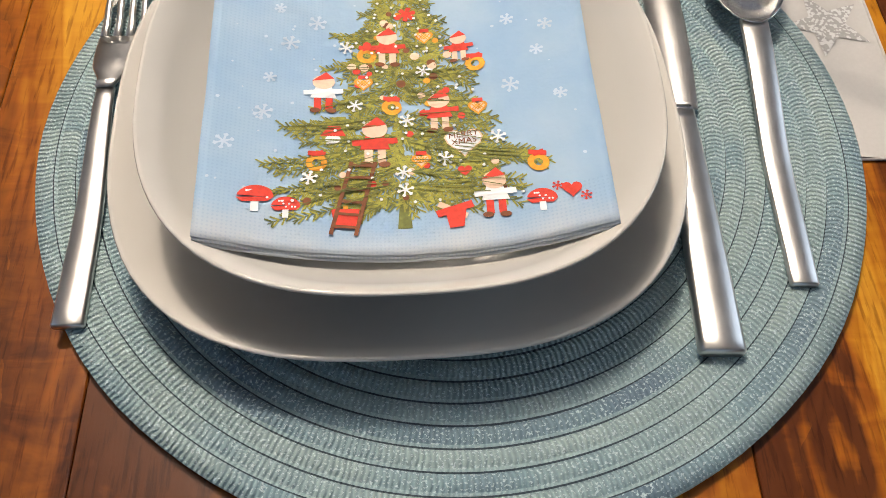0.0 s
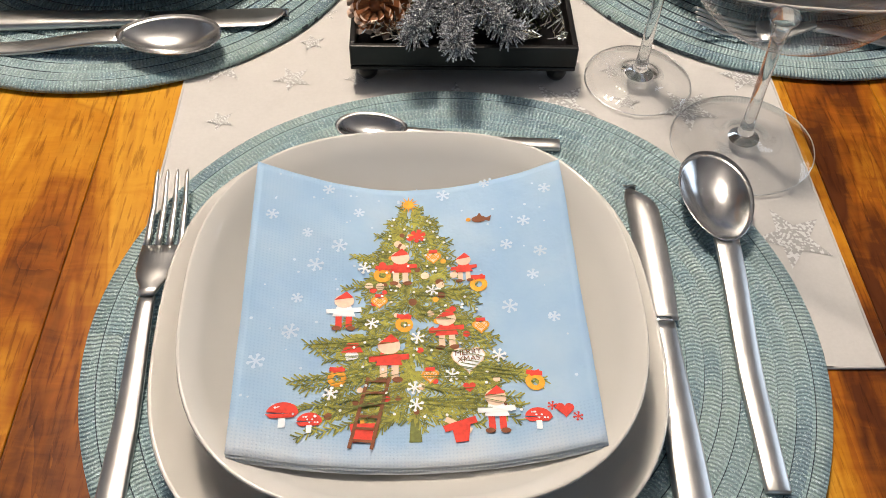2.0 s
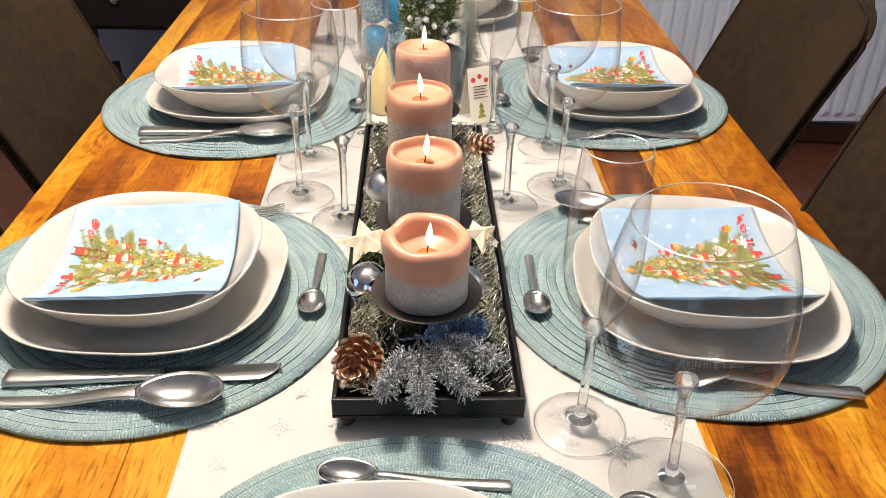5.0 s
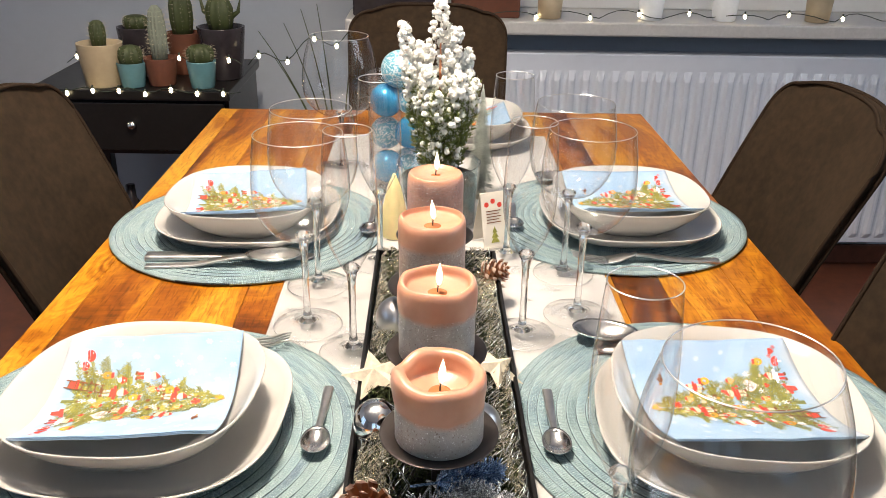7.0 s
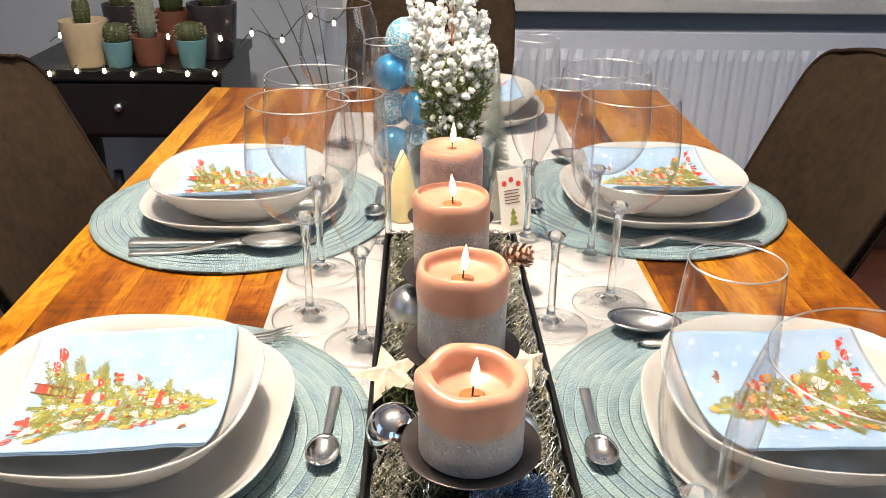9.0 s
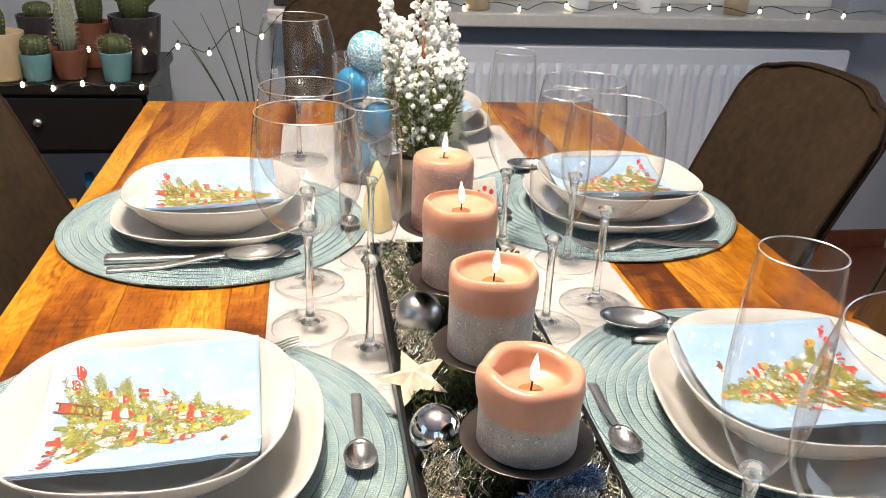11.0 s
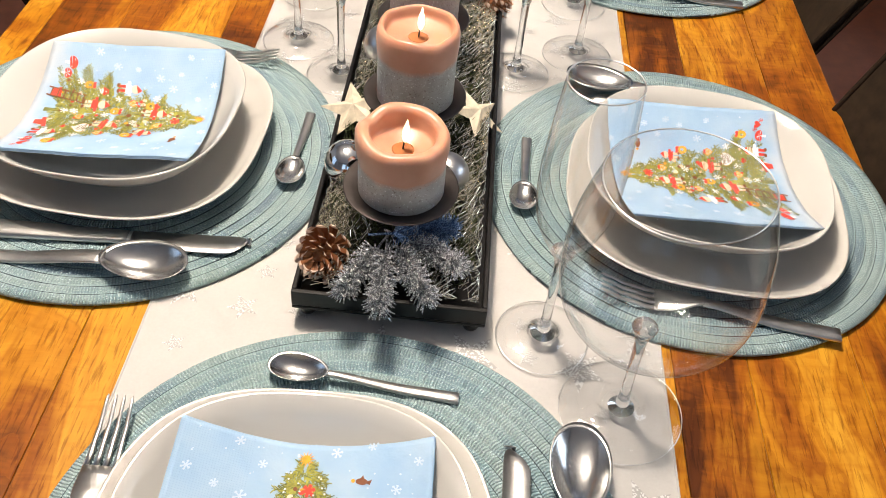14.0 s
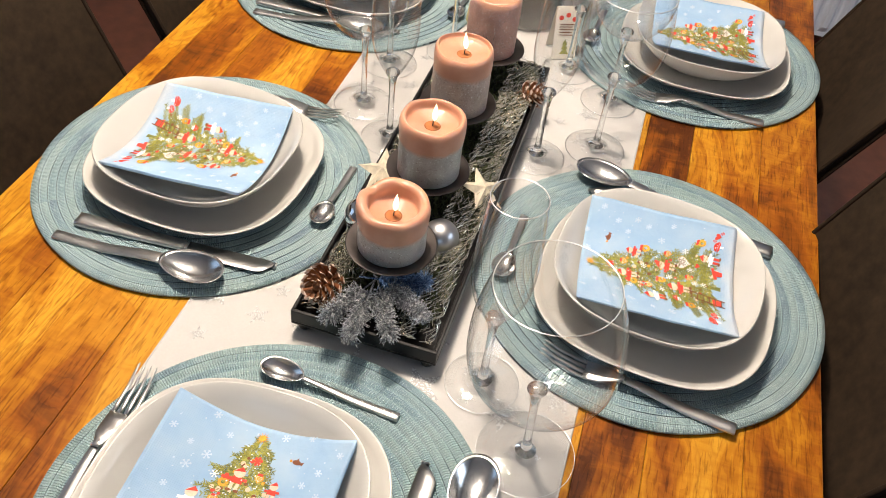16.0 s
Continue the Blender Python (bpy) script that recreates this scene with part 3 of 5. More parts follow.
BOWL = [(0.001, 0.0), (0.056, 0.0), (0.059, 0.0006), (0.062, 0.004), (0.084, 0.018), (0.1015, 0.0375), (0.1085, 0.0485), (0.1094, 0.0502), (0.1088, 0.0512), (0.1076, 0.0508), (0.099, 0.0405), (0.084, 0.0245), (0.068, 0.0150), (0.05, 0.0118), (0.001, 0.011)]
PLATE_ME = mesh_of(lathe(PLATE, 96, squircle(2.75)), "dinner_plate", PORCELAIN)
BOWL_ME = mesh_of(lathe(BOWL, 96, squircle(2.6)), "soup_bowl", PORCELAIN)
PZ = MZ - 0.0012
SEATS = {"S": (0.118, 0.414, 0.120, 0.409, 0, 2), "L": (-0.111, 0.812, -0.115, 0.809, -90, -3), "R": (0.424, 0.802, 0.420, 0.808, 90, -6), "LL": (-0.112, 1.31, -0.114, 1.305, -90, -2), "RR": (0.436, 1.325, 0.436, 1.325, 90, 2), "F": (0.215, 1.775, 0.215, 1.775, 180, 0)}
for k, (ax, ay, bx, by, turn, off) in SEATS.items():
    ob = new("dinner_plate", PLATE_ME)
    low = 0.0036 if k == "F" else 0.0
    ob.matrix_basis = pose(ax, ay, PZ - low, 0, 0, turn + off)
    tagged(ob, "white porcelain soft square dinner plate on a place mat", "plate", "dinner plates")
    ob = new("soup_bowl", BOWL_ME)
    ob.matrix_basis = pose(bx, by, PZ + 0.0062 - low, 0, 0, turn + off)
    tagged(ob, "white porcelain soft square deep plate stacked on a plate", "bowl", "deep plates")
BZ = PZ + 0.0062

# ---- napkins ----
NS = 0.164


def nap_z(u, v):
    """Height of the paper above the deep plate's foot; u, v from -0.5 to 0.5."""
    return 0.0290 + 0.0265 * (2 * abs(u)) ** 1.8 * (0.85 + 0.15 * v) + 0.004 * v * v + 0.0012 * noise.noise((u * 4, v * 5, 1.3)) + 0.0006 * noise.noise((u * 11, v * 9, 4))


def nap(u, v, lift=0.0):
    return (u * NS * (1 - 0.02 * (2 * abs(u)) ** 2), v * NS, nap_z(u, v) + lift)


napkin = thing("paper_napkin", pose(SEATS["S"][2], SEATS["S"][3] + 0.001, BZ, 0, 0, 1.5), "folded pale blue paper napkin printed with a decorated fir tree", "napkin", "paper napkins")
for layer in range(3):
    bm = bmesh.new()
    n = 40
    lift = -0.0011 * layer
    off = 0.0009 * layer
    grid = sheet(bm, [[tuple(a + b for a, b in zip(nap(-0.5 + k / n, -0.5 + j / n, lift + (0.0012 * noise.noise((k * 0.2, layer, 0)) if layer and j < 3 else 0)), (off * 0.3, -off, 0))) for k in range(n + 1)] for j in range(n + 1)])
    low = sheet(bm, [[(p[0] + off * 0.3, p[1] - off, p[2] - 0.0008) for p in (nap(-0.5 + k / n, -0.5 + j / n, lift) for k in range(n + 1))] for j in range(n + 1)])
    ring_a = grid[0] + [r[-1] for r in grid[1:]] + grid[-1][-2::-1] + [r[0] for r in grid[-2:0:-1]]
    ring_b = low[0] + [r[-1] for r in low[1:]] + low[-1][-2::-1] + [r[0] for r in low[-2:0:-1]]
    for k in range(len(ring_a)):
        bm.faces.new((ring_a[k], ring_a[(k + 1) % len(ring_a)], ring_b[(k + 1) % len(ring_b)], ring_b[k]))
    part("fold", bm, PAPER, napkin)


def settle(u, v):
    """Place along the sagging paper, from the near edge, of a drawn place v."""
    s = 1.237 * v / (1 + 0.237 * v)
    low, high = -0.092 * (1 - 4 * u * u), 1 - 0.076 * (1 - 4 * u * u)
    s = (s - low) / (high - low)
    return max(0.004, s / (1.237 - 0.237 * s))


class Print:
    """Flat shapes printed on the curved paper; places in napkin units, v from the near edge."""

    def __init__(self):
        self.bm = bmesh.new()

    def poly(self, pts, m=0, lift=0.0004):
        f = self.bm.faces.new([self.bm.verts.new(nap(u, settle(u, v) - 0.5, lift)) for u, v in pts])
        f.material_index = m

    def disc(self, u, v, ru, rv=None, m=0, lift=0.0004, n=14, a0=0.0, a1=2 * math.pi):
        self.poly([(u + ru * math.cos(a0 + (a1 - a0) * k / n), v + (rv or ru) * math.sin(a0 + (a1 - a0) * k / n)) for k in range(n)], m, lift)

    def ring(self, u, v, r, m=0, lift=0.0006, inner=0.42, n=14):
        for k in range(n):
            a, b = 2 * math.pi * k / n, 2 * math.pi * (k + 1) / n
            self.poly([(u + r * math.cos(a), v + r * math.sin(a)), (u + r * math.cos(b), v + r * math.sin(b)), (u + inner * r * math.cos(b), v + inner * r * math.sin(b)), (u + inner * r * math.cos(a), v + inner * r * math.sin(a))], m, lift)

    def heart(self, u, v, s, m=0, lift=0.0006):
        self.poly([(u + s * 0.0625 * 16 * math.sin(t) ** 3, v + s * 0.0625 * (13 * math.cos(t) - 5 * math.cos(2 * t) - 2 * math.cos(3 * t) - math.cos(4 * t))) for t in (2 * math.pi * k / 20 for k in range(20))], m, lift)

    def stroke(self, u0, v0, u1, v1, w, m=0, lift=0.0005):
        du, dv = u1 - u0, v1 - v0
        q = math.hypot(du, dv) or 1
        a, b = -dv / q * w, du / q * w
        self.poly([(u0 - a, v0 - b), (u1 - a, v1 - b), (u1 + a, v1 + b), (u0 + a, v0 + b)], m, lift)

    def flake(self, u, v, r, m=0, lift=0.0004, w=0.003, arms=6):
        for k in range(arms):
            a = 2 * math.pi * k / arms + 0.3
            self.stroke(u, v, u + r * math.cos(a), v + r * math.sin(a), w, m, lift)
            for s in (-0.6, 0.6):
                c, d = u + 0.6 * r * math.cos(a), v + 0.6 * r * math.sin(a)
                self.stroke(c, d, c + 0.35 * r * math.cos(a + s), d + 0.35 * r * math.sin(a + s), w * 0.8, m, lift)


rnd = random.Random(11)
tree = Print()


def sprig(u0, v0, u1, v1, dense=22, size=0.026):
    length = math.hypot(u1 - u0, v1 - v0)
    steps = max(4, int(length * dense * 4))
    head = math.atan2(v1 - v0, u1 - u0)
    tree.stroke(u0, v0, u1, v1, 0.0012, 1, 0.00025)
    for k in range(steps):
        f = k / steps
        for s in (-1, 1):
            a = head + s * rnd.uniform(0.35, 1.0)
            l = size * rnd.uniform(0.6, 1.1)
            c, d = u0 + (u1 - u0) * f, v0 + (v1 - v0) * f
            if d + l * math.sin(a) > 0.0:
                tree.stroke(c, d, c + l * math.cos(a), d + l * math.sin(a), 0.0021, rnd.choice((0, 0, 0, 1)), rnd.uniform(0.0003, 0.0005))


tree.poly([(-0.022, 0.0), (0.014, 0.0), (0.004, 0.12), (-0.012, 0.12)], 1, 0.00022)
half = ((0.79, 0.025), (0.72, 0.07), (0.64, 0.11), (0.56, 0.14), (0.48, 0.20), (0.40, 0.21), (0.33, 0.26), (0.26, 0.28), (0.19, 0.34), (0.13, 0.25), (0.08, 0.13))
for v, reach in half:
    for s in (-1, 1):
        for k in range(4):
            r = reach * rnd.uniform(0.55, 1.05) + 0.01
            vv = v + rnd.uniform(-0.035, 0.03)
            drop = -0.16 * reach + rnd.uniform(-0.05, 0.06)
            sprig(-0.005 + s * 0.01, vv + 0.01, -0.005 + s * r, max(0.03, vv + drop))
        for k in range(3):
            r0 = reach * rnd.uniform(0.2, 0.6)
            sprig(s * r0, v + rnd.uniform(-0.02, 0.02), s * (r0 + 0.10 * rnd.uniform(0.5, 1)), v - rnd.uniform(0.0, 0.06), 20, 0.026)
for a, b, c, d in ((0.10, 0.25, 0.37, 0.195), (0.16, 0.22, 0.36, 0.185), (-0.10, 0.23, -0.32, 0.18), (-0.14, 0.31, -0.28, 0.30), (0.12, 0.36, 0.25, 0.33), (0.1, 0.49, 0.2, 0.47), (-0.06, 0.62, -0.15, 0.615), (0.04, 0.72, 0.11, 0.70)):
    for k in range(3):
        sprig(a, b + 0.012 * (k - 1), c - 0.02 * k, d + 0.014 * (k - 1), 20, 0.026)
for k in range(60):
    v = rnd.uniform(0.06, 0.80)
    u = rnd.uniform(-0.02, 0.012)
    sprig(u, v, u + rnd.uniform(-0.04, 0.04), v - rnd.uniform(0.02, 0.06), 20, 0.024)
for k in range(140):
    v = rnd.uniform(0.05, 0.76)
    reach = max(0.03, 0.36 * (1 - v / 0.86))
    u = rnd.uniform(-0.8, 0.8) * reach
    out = (1 if u > 0 else -1) * rnd.uniform(0.02, 0.07)
    sprig(u, v, u + out, v + rnd.uniform(-0.05, 0.02), 18, 0.024)
part("fir_tree_print", tree.bm, [GREEN_PRINT, DARK_PRINT], napkin, "olive green printed fir tree", smooth=False)

R, O, C, W, B = range(5)
orn = Print()
# a yellow star on the tip and a small brown shape
for k in range(12):
    a = 2 * math.pi * k / 12
    orn.poly([(-0.006 + 0.012 * math.cos(a - 0.3), 0.842 + 0.012 * math.sin(a - 0.3)), (-0.006 + 0.036 * math.cos(a), 0.842 + 0.036 * math.sin(a)), (-0.006 + 0.012 * math.cos(a + 0.3), 0.842 + 0.012 * math.sin(a + 0.3))], O, 0.0009)
orn.disc(-0.006, 0.842, 0.017, m=O, lift=0.0009)
orn.disc(0.222, 0.767, 0.024, 0.014, B)
orn.poly([(0.21, 0.77), (0.225, 0.795), (0.235, 0.77)], B)
orn.poly([(0.235, 0.765), (0.262, 0.78), (0.255, 0.755)], B)
orn.disc(0.188, 0.768, 0.008, m=O)
# wreaths
for u, v in ((0.203, 0.513), (-0.094, 0.560), (-0.029, 0.377), (-0.223, 0.203), (0.335, 0.174)):
    orn.ring(u, v, 0.027, O)
    orn.stroke(u - 0.022, v + 0.030, u + 0.022, v + 0.026, 0.007, R, 0.0007)
    orn.stroke(u - 0.012, v + 0.022, u + 0.016, v + 0.034, 0.006, R, 0.0007)
# waffle hearts
for u, v in ((0.068, 0.627), (-0.103, 0.459), (0.199, 0.362), (0.043, 0.201)):
    orn.heart(u, v, 0.026, O)
    orn.heart(u, v, 0.019, C, 0.0007)
    for k in (-0.008, 0.0, 0.008):
        orn.stroke(u + k - 0.008, v - 0.008, u + k + 0.008, v + 0.010, 0.0016, O, 0.0008)
        orn.stroke(u + k + 0.008, v - 0.008, u + k - 0.008, v + 0.010, 0.0016, O, 0.0008)
    orn.stroke(u - 0.014, v + 0.022, u + 0.014, v + 0.022, 0.006, R, 0.0009)
orn.heart(0.152, 0.162, 0.018, R)
orn.heart(0.155, 0.254, 0.050, C, 0.0006)
orn.heart(0.155, 0.254, 0.046, W, 0.0007)
# plain red and cream shapes hung in the branches
for u, v, s, top in ((-0.037, 0.585, 1.15, R), (-0.209, 0.42, 1.15, W), (0.097, 0.35, 1.15, R), (-0.075, 0.255, 1.3, R), (0.222, 0.085, 1.15, W), (0.162, 0.575, 0.9, R)):
    orn.disc(u, v + 0.037 * s, 0.026 * s, 0.022 * s, C, 0.0008)
    orn.poly([(u - 0.027 * s, v + 0.040 * s), (u + 0.024 * s, v + 0.048 * s), (u + 0.005 * s, v + 0.068 * s)], R, 0.0009)
    orn.poly([(u - 0.030 * s, v - 0.012 * s), (u + 0.030 * s, v - 0.012 * s), (u + 0.018 * s, v + 0.022 * s), (u - 0.018 * s, v + 0.022 * s)], top, 0.0007)
    orn.stroke(u - 0.045 * s, v + 0.004 * s, u + 0.045 * s, v + 0.010 * s, 0.007 * s, top, 0.00065)
    for k in (-0.013, 0.013):
        orn.stroke(u + k * s, v - 0.012 * s, u + k * s, v - 0.045 * s, 0.008 * s, R if top == W else C, 0.00065)
        orn.disc(u + k * 1.4 * s, v - 0.048 * s, 0.012 * s, 0.007 * s, B, 0.0007)
# red gift, bow and pots
orn.flake(0.021, 0.714, 0.026, R, 0.0007, 0.006)
orn.poly([(-0.185, 0.06), (-0.115, 0.06), (-0.125, 0.005), (-0.175, 0.005)], R, 0.0007)
orn.stroke(-0.15, 0.005, -0.15, 0.07, 0.006, O, 0.0008)
orn.poly([(0.095, 0.045), (0.148, 0.05), (0.14, 0.0), (0.105, -0.005)], R, 0.0007)
orn.stroke(0.075, 0.035, 0.165, 0.065, 0.010, R, 0.0006)
orn.stroke(0.08, 0.065, 0.15, 0.03, 0.008, C, 0.00065)
orn.poly([(-0.215, 0.285), (-0.15, 0.285), (-0.165, 0.315), (-0.195, 0.315)], R, 0.0006)
orn.disc(-0.183, 0.275, 0.02, 0.014, W, 0.0006)
# ladder
orn.stroke(-0.135, 0.20, -0.185, -0.012, 0.005, B, 0.0009)
orn.stroke(-0.075, 0.20, -0.125, -0.018, 0.005, B, 0.0009)
for k in range(6):
    f = 0.05 + k * 0.17
    orn.stroke(-0.135 - 0.05 * f, 0.20 - 0.21 * f, -0.078 - 0.05 * f, 0.198 - 0.215 * f, 0.004, B, 0.001)
# toadstools
for u, v, s in ((-0.365, 0.095, 1), (-0.293, 0.068, 0.8), (0.332, 0.062, 0.85)):
    orn.disc(u, v + 0.002, 0.043 * s, 0.036 * s, R, 0.0006, 14, 0, math.pi)
    orn.poly([(u - 0.044 * s, v + 0.004), (u + 0.044 * s, v + 0.004), (u + 0.03 * s, v - 0.008), (u - 0.03 * s, v - 0.008)], R, 0.0006)
    orn.stroke(u, v - 0.006, u, v - 0.036 * s, 0.009 * s, W, 0.0006)
    for k in range(9):
        orn.disc(u + 0.032 * s * math.cos(k * 2.4) * (0.3 + 0.08 * k), v + 0.012 * s + 0.012 * s * math.sin(k * 2.1), 0.0035 * s, m=W, lift=0.0008, n=6)
orn.heart(0.404, 0.089, 0.024, R)
orn.flake(0.372, 0.10, 0.014, R, w=0.0015)
orn.flake(0.435, 0.07, 0.014, R, w=0.0015)
for k in range(46):
    v = rnd.uniform(0.08, 0.72)
    orn.disc(rnd.uniform(-1, 1) * 0.30 * (1 - v), v, rnd.uniform(0.008, 0.014), m=rnd.choice((O, C, C, R, B)), lift=0.00058, n=9)
# crystals and white dots in the branches and the sky
for u, v in ((-0.126, 0.381), (-0.004, 0.164), (0.243, 0.260), (0.0, 0.111), (0.105, 0.201), (0.060, 0.499), (-0.150, 0.585), (0.01, 0.33), (-0.24, 0.155)):
    orn.flake(u, v, 0.022, W, 0.001, 0.0024)
for k in range(70):
    v = rnd.uniform(0.05, 0.78)
    orn.disc(rnd.uniform(-1, 1) * 0.33 * (1 - v), v, 0.0045, m=W, lift=0.0011, n=7)
part("ornament_print", orn.bm, [RED_PRINT, ORANGE_PRINT, CREAM_PRINT, WHITE_PRINT, BROWN_PRINT], napkin, "red, orange and cream printed ornaments", smooth=False)
sky = Print()
for u, v in ((-0.170, 0.810), (0.361, 0.749), (-0.229, 0.672), (-0.348, 0.475), (0.369, 0.544), (-0.447, 0.265), (-0.440, 0.787), (0.414, 0.391), (-0.30, 0.60), (0.30, 0.66), (-0.36, 0.36), (0.29, 0.43), (0.11, 0.88), (-0.33, 0.72), (0.44, 0.88), (-0.27, 0.9), (0.25, 0.92), (0.40, 0.63)):
    sky.flake(u, v, rnd.uniform(0.016, 0.026), 0, 0.0003, 0.0026)
for k in range(90):
    sky.disc(rnd.uniform(-0.48, 0.48), rnd.uniform(0.12, 0.95), rnd.uniform(0.002, 0.005), m=0, lift=0.0003, n=7)
part("snowflake_print", sky.bm, plain("pale_snow_print", (0.50, 0.60, 0.72), 0.85), napkin, "white printed snowflakes", smooth=False)["kind"] = "stuff"


def words(text, size, material, parent, at, name="lettering", label=""):
    cu = bpy.data.curves.new(name, "FONT")
    cu.body, cu.size, cu.align_x, cu.align_y = text, size, "CENTER", "CENTER"
    cu.space_line = 0.85
    tmp = bpy.data.objects.new(name, cu)
    me = bpy.data.meshes.new_from_object(tmp)
    bpy.data.objects.remove(tmp)
    me.materials.clear()
    me.materials.append(material)
    ob = new(name, me)
    ob.parent = parent
    ob.matrix_basis = at
    return tagged(ob, label)


hx, hy, hz = nap(0.155, settle(0.155, 0.262) - 0.5, 0.0013)
words("MERRY\nXMAS", 0.0042, BROWN_PRINT, napkin, pose(hx, hy, hz, 0, -12, 0), label="brown printed words on a heart")
for k in ("L", "R", "LL", "RR", "F"):
    ax, ay, bx, by, turn, off = SEATS[k]
    copy_thing(napkin, pose(bx, by, BZ - (0.0036 if k == "F" else 0), 0, 0, turn + {"L": 3, "R": 4, "LL": 7, "RR": 5, "F": 0}[k]))

# ---- cutlery ----


def strip(bm, stations, mat_index=0):
    """A flat bar along y; stations are (y, height of the middle, width, thickness)."""
    rows = []
    for y, z, w, t in stations:
        a, b, c = w / 2, t / 2, min(w, t) * 0.28
        rows.append([(-a, y, z - b + c), (-a + c, y, z - b), (a - c, y, z - b), (a, y, z - b + c), (a, y, z + b - c), (a - c, y, z + b), (-a + c, y, z + b), (-a, y, z + b - c)])
    vs = sheet(bm, rows, True, mat_index)
    for ring in (vs[0], vs[-1]):
        bm.faces.new(ring).material_index = mat_index
    return bm


def bend(y, pts):
    for (a, p), (b, q) in zip(pts, pts[1:]):
        if a <= y <= b:
            f = (y - a) / (b - a)
            f = f * f * (3 - 2 * f)
            return p + (q - p) * f
    return pts[-1][1]


def handle(length, wide, neck, thick, arch):
    n = 22
    out = [(0.0, thick * 0.5, wide * 0.94, thick * 0.8)]
    for k in range(n + 1):
        y = 0.001 + (length - 0.001) * k / n
        f = k / n
        out.append((y, bend(f, [(0, thick * 0.5), (0.35, thick * 0.55), (1, arch)]), wide + (neck - wide) * f ** 1.4, thick * (1 - 0.3 * f)))
    return strip(bmesh.new(), out)


def fork(at, length, label):
    ob = thing("fork", at, label, "fork", "forks")
    s = length / 0.205
    part("handle", handle(0.118 * s, 0.0140, 0.0085, 0.0046, 0.011), STEEL, ob)
    head = bmesh.new()
    prof = [(0.1175, 0.011), (0.13, 0.0095), (0.146, 0.0045), (0.16, 0.0030), (0.18, 0.0060), (0.205, 0.0135)]
    strip(head, [(y * s, bend(y, prof), w, 0.0026) for y, w in ((0.117, 0.0085), (0.124, 0.0105), (0.132, 0.0185), (0.140, 0.0225), (0.150, 0.0235), (0.157, 0.0235))])
    part("head", head, STEEL, ob)
    for k in range(4):
        tine = bmesh.new()
        x = -0.0096 + 0.0064 * k
        strip(tine, [(y * s, bend(y, prof), 0.0041 - 0.0022 * (y - 0.156) / 0.049, 0.0022) for y in (0.156, 0.165, 0.175, 0.185, 0.195, 0.203)] + [(0.2055 * s, 0.0136, 0.0008, 0.0008)])
        for v in tine.verts:
            v.co.x += x * (1 - 0.1 * (v.co.y / s - 0.156) / 0.05)
        part("tine", tine, STEEL, ob)
    return ob


def knife(at, length, label):
    ob = thing("knife", at, label, "knife", "knives")
    s = length / 0.23
    part("handle", handle(0.128 * s, 0.0195, 0.0135, 0.0075, 0.0048), STEEL, ob)
    collar = strip(bmesh.new(), [(0.127 * s, 0.0048, 0.0125, 0.0046), (0.131 * s, 0.0048, 0.0120, 0.0042)])
    part("collar", collar, POLISHED, ob)
    blade = bmesh.new()
    rows = []
    for k in range(24):
        f = k / 23
        y = (0.1305 + 0.0995 * f) * s
        wl = 0.0075 + 0.002 * f - (0.0085 * max(0, (f - 0.93) / 0.07) ** 2)
        wr = 0.0095 + 0.0018 * math.sin(math.pi * f) - 0.0180 * max(0, (f - 0.80) / 0.20) ** 2.2
        t = 0.0011
        rows.append([(-wl, y, 0.0040 - t), (wr - 0.001, y, 0.0040 - t * 0.4), (wr, y, 0.0040), (wr - 0.001, y, 0.0040 + t * 0.4), (-wl, y, 0.0040 + t)])
    vs = sheet(blade, rows, True)
    for ring in (vs[0], vs[-1]):
        blade.faces.new(ring)
    part("blade", blade, STEEL, ob)
    return ob


def spoon(at, length, bowl_len, bowl_wide, label, kind="spoon", wide=0.0125, neck=0.0125):
    ob = thing(kind, at, label, "spoon", kind.replace("_", " ") + "s")
    hl = length - bowl_len
    part("handle", handle(hl + 0.004, wide, neck, 0.0040, 0.0120 * bowl_len / 0.066), STEEL, ob)
    bm = bmesh.new()
    depth = 0.012 * bowl_len / 0.066
    for side in (0, 1):
        rows = []
        for j in range(11):
            r = j / 10
            row = []
            for k in range(32):
                a = 2 * math.pi * k / 32
                ex, ey = math.cos(a), math.sin(a)
                w = bowl_wide / 2 * (1 + 0.12 * ey)
                x, y = r * ex * w, hl + bowl_len / 2 + r * ey * bowl_len / 2
                z = 0.0020 + depth * r ** 2.2 + 0.0008 * (1 - side) - 0.0008 * side * (r < 0.99)
                row.append((x, y, z))
            rows.append(row)
        vs = sheet(bm, rows, True)
        if side:
            for k in range(32):
                bm.faces.new((edge[k], edge[(k + 1) % 32], vs[-1][(k + 1) % 32], vs[-1][k]))
        edge = vs[-1]
    part("bowl", bm, POLISHED, ob)
    return ob


def lay(end, tip):
    """Pose and length of a piece that lies from its handle's end to its tip."""
    d = Vector((tip[0] - end[0], tip[1] - end[1]))
    return pose(end[0], end[1], MZ - 0.0008, 0, 0, math.degrees(math.atan2(d.y, d.x)) - 90), d.length


FORK_L, KNIFE_L, SPOON_L = "brushed steel dinner fork on a place mat", "brushed steel table knife on a place mat", "brushed steel table spoon with a polished bowl"
TEA_L = "small brushed steel dessert spoon at the head of a plate"
for end, tip in (((-0.020, 0.315), (-0.024, 0.528)), ((-0.205, 0.966), (-0.006, 0.965)), ((0.525, 0.664), (0.325, 0.687)), ((-0.215, 1.465), (-0.03, 1.462)), ((0.535, 1.196), (0.353, 1.192))):
    m, n = lay(end, tip)
    fork(m, max(0.20, n), FORK_L)
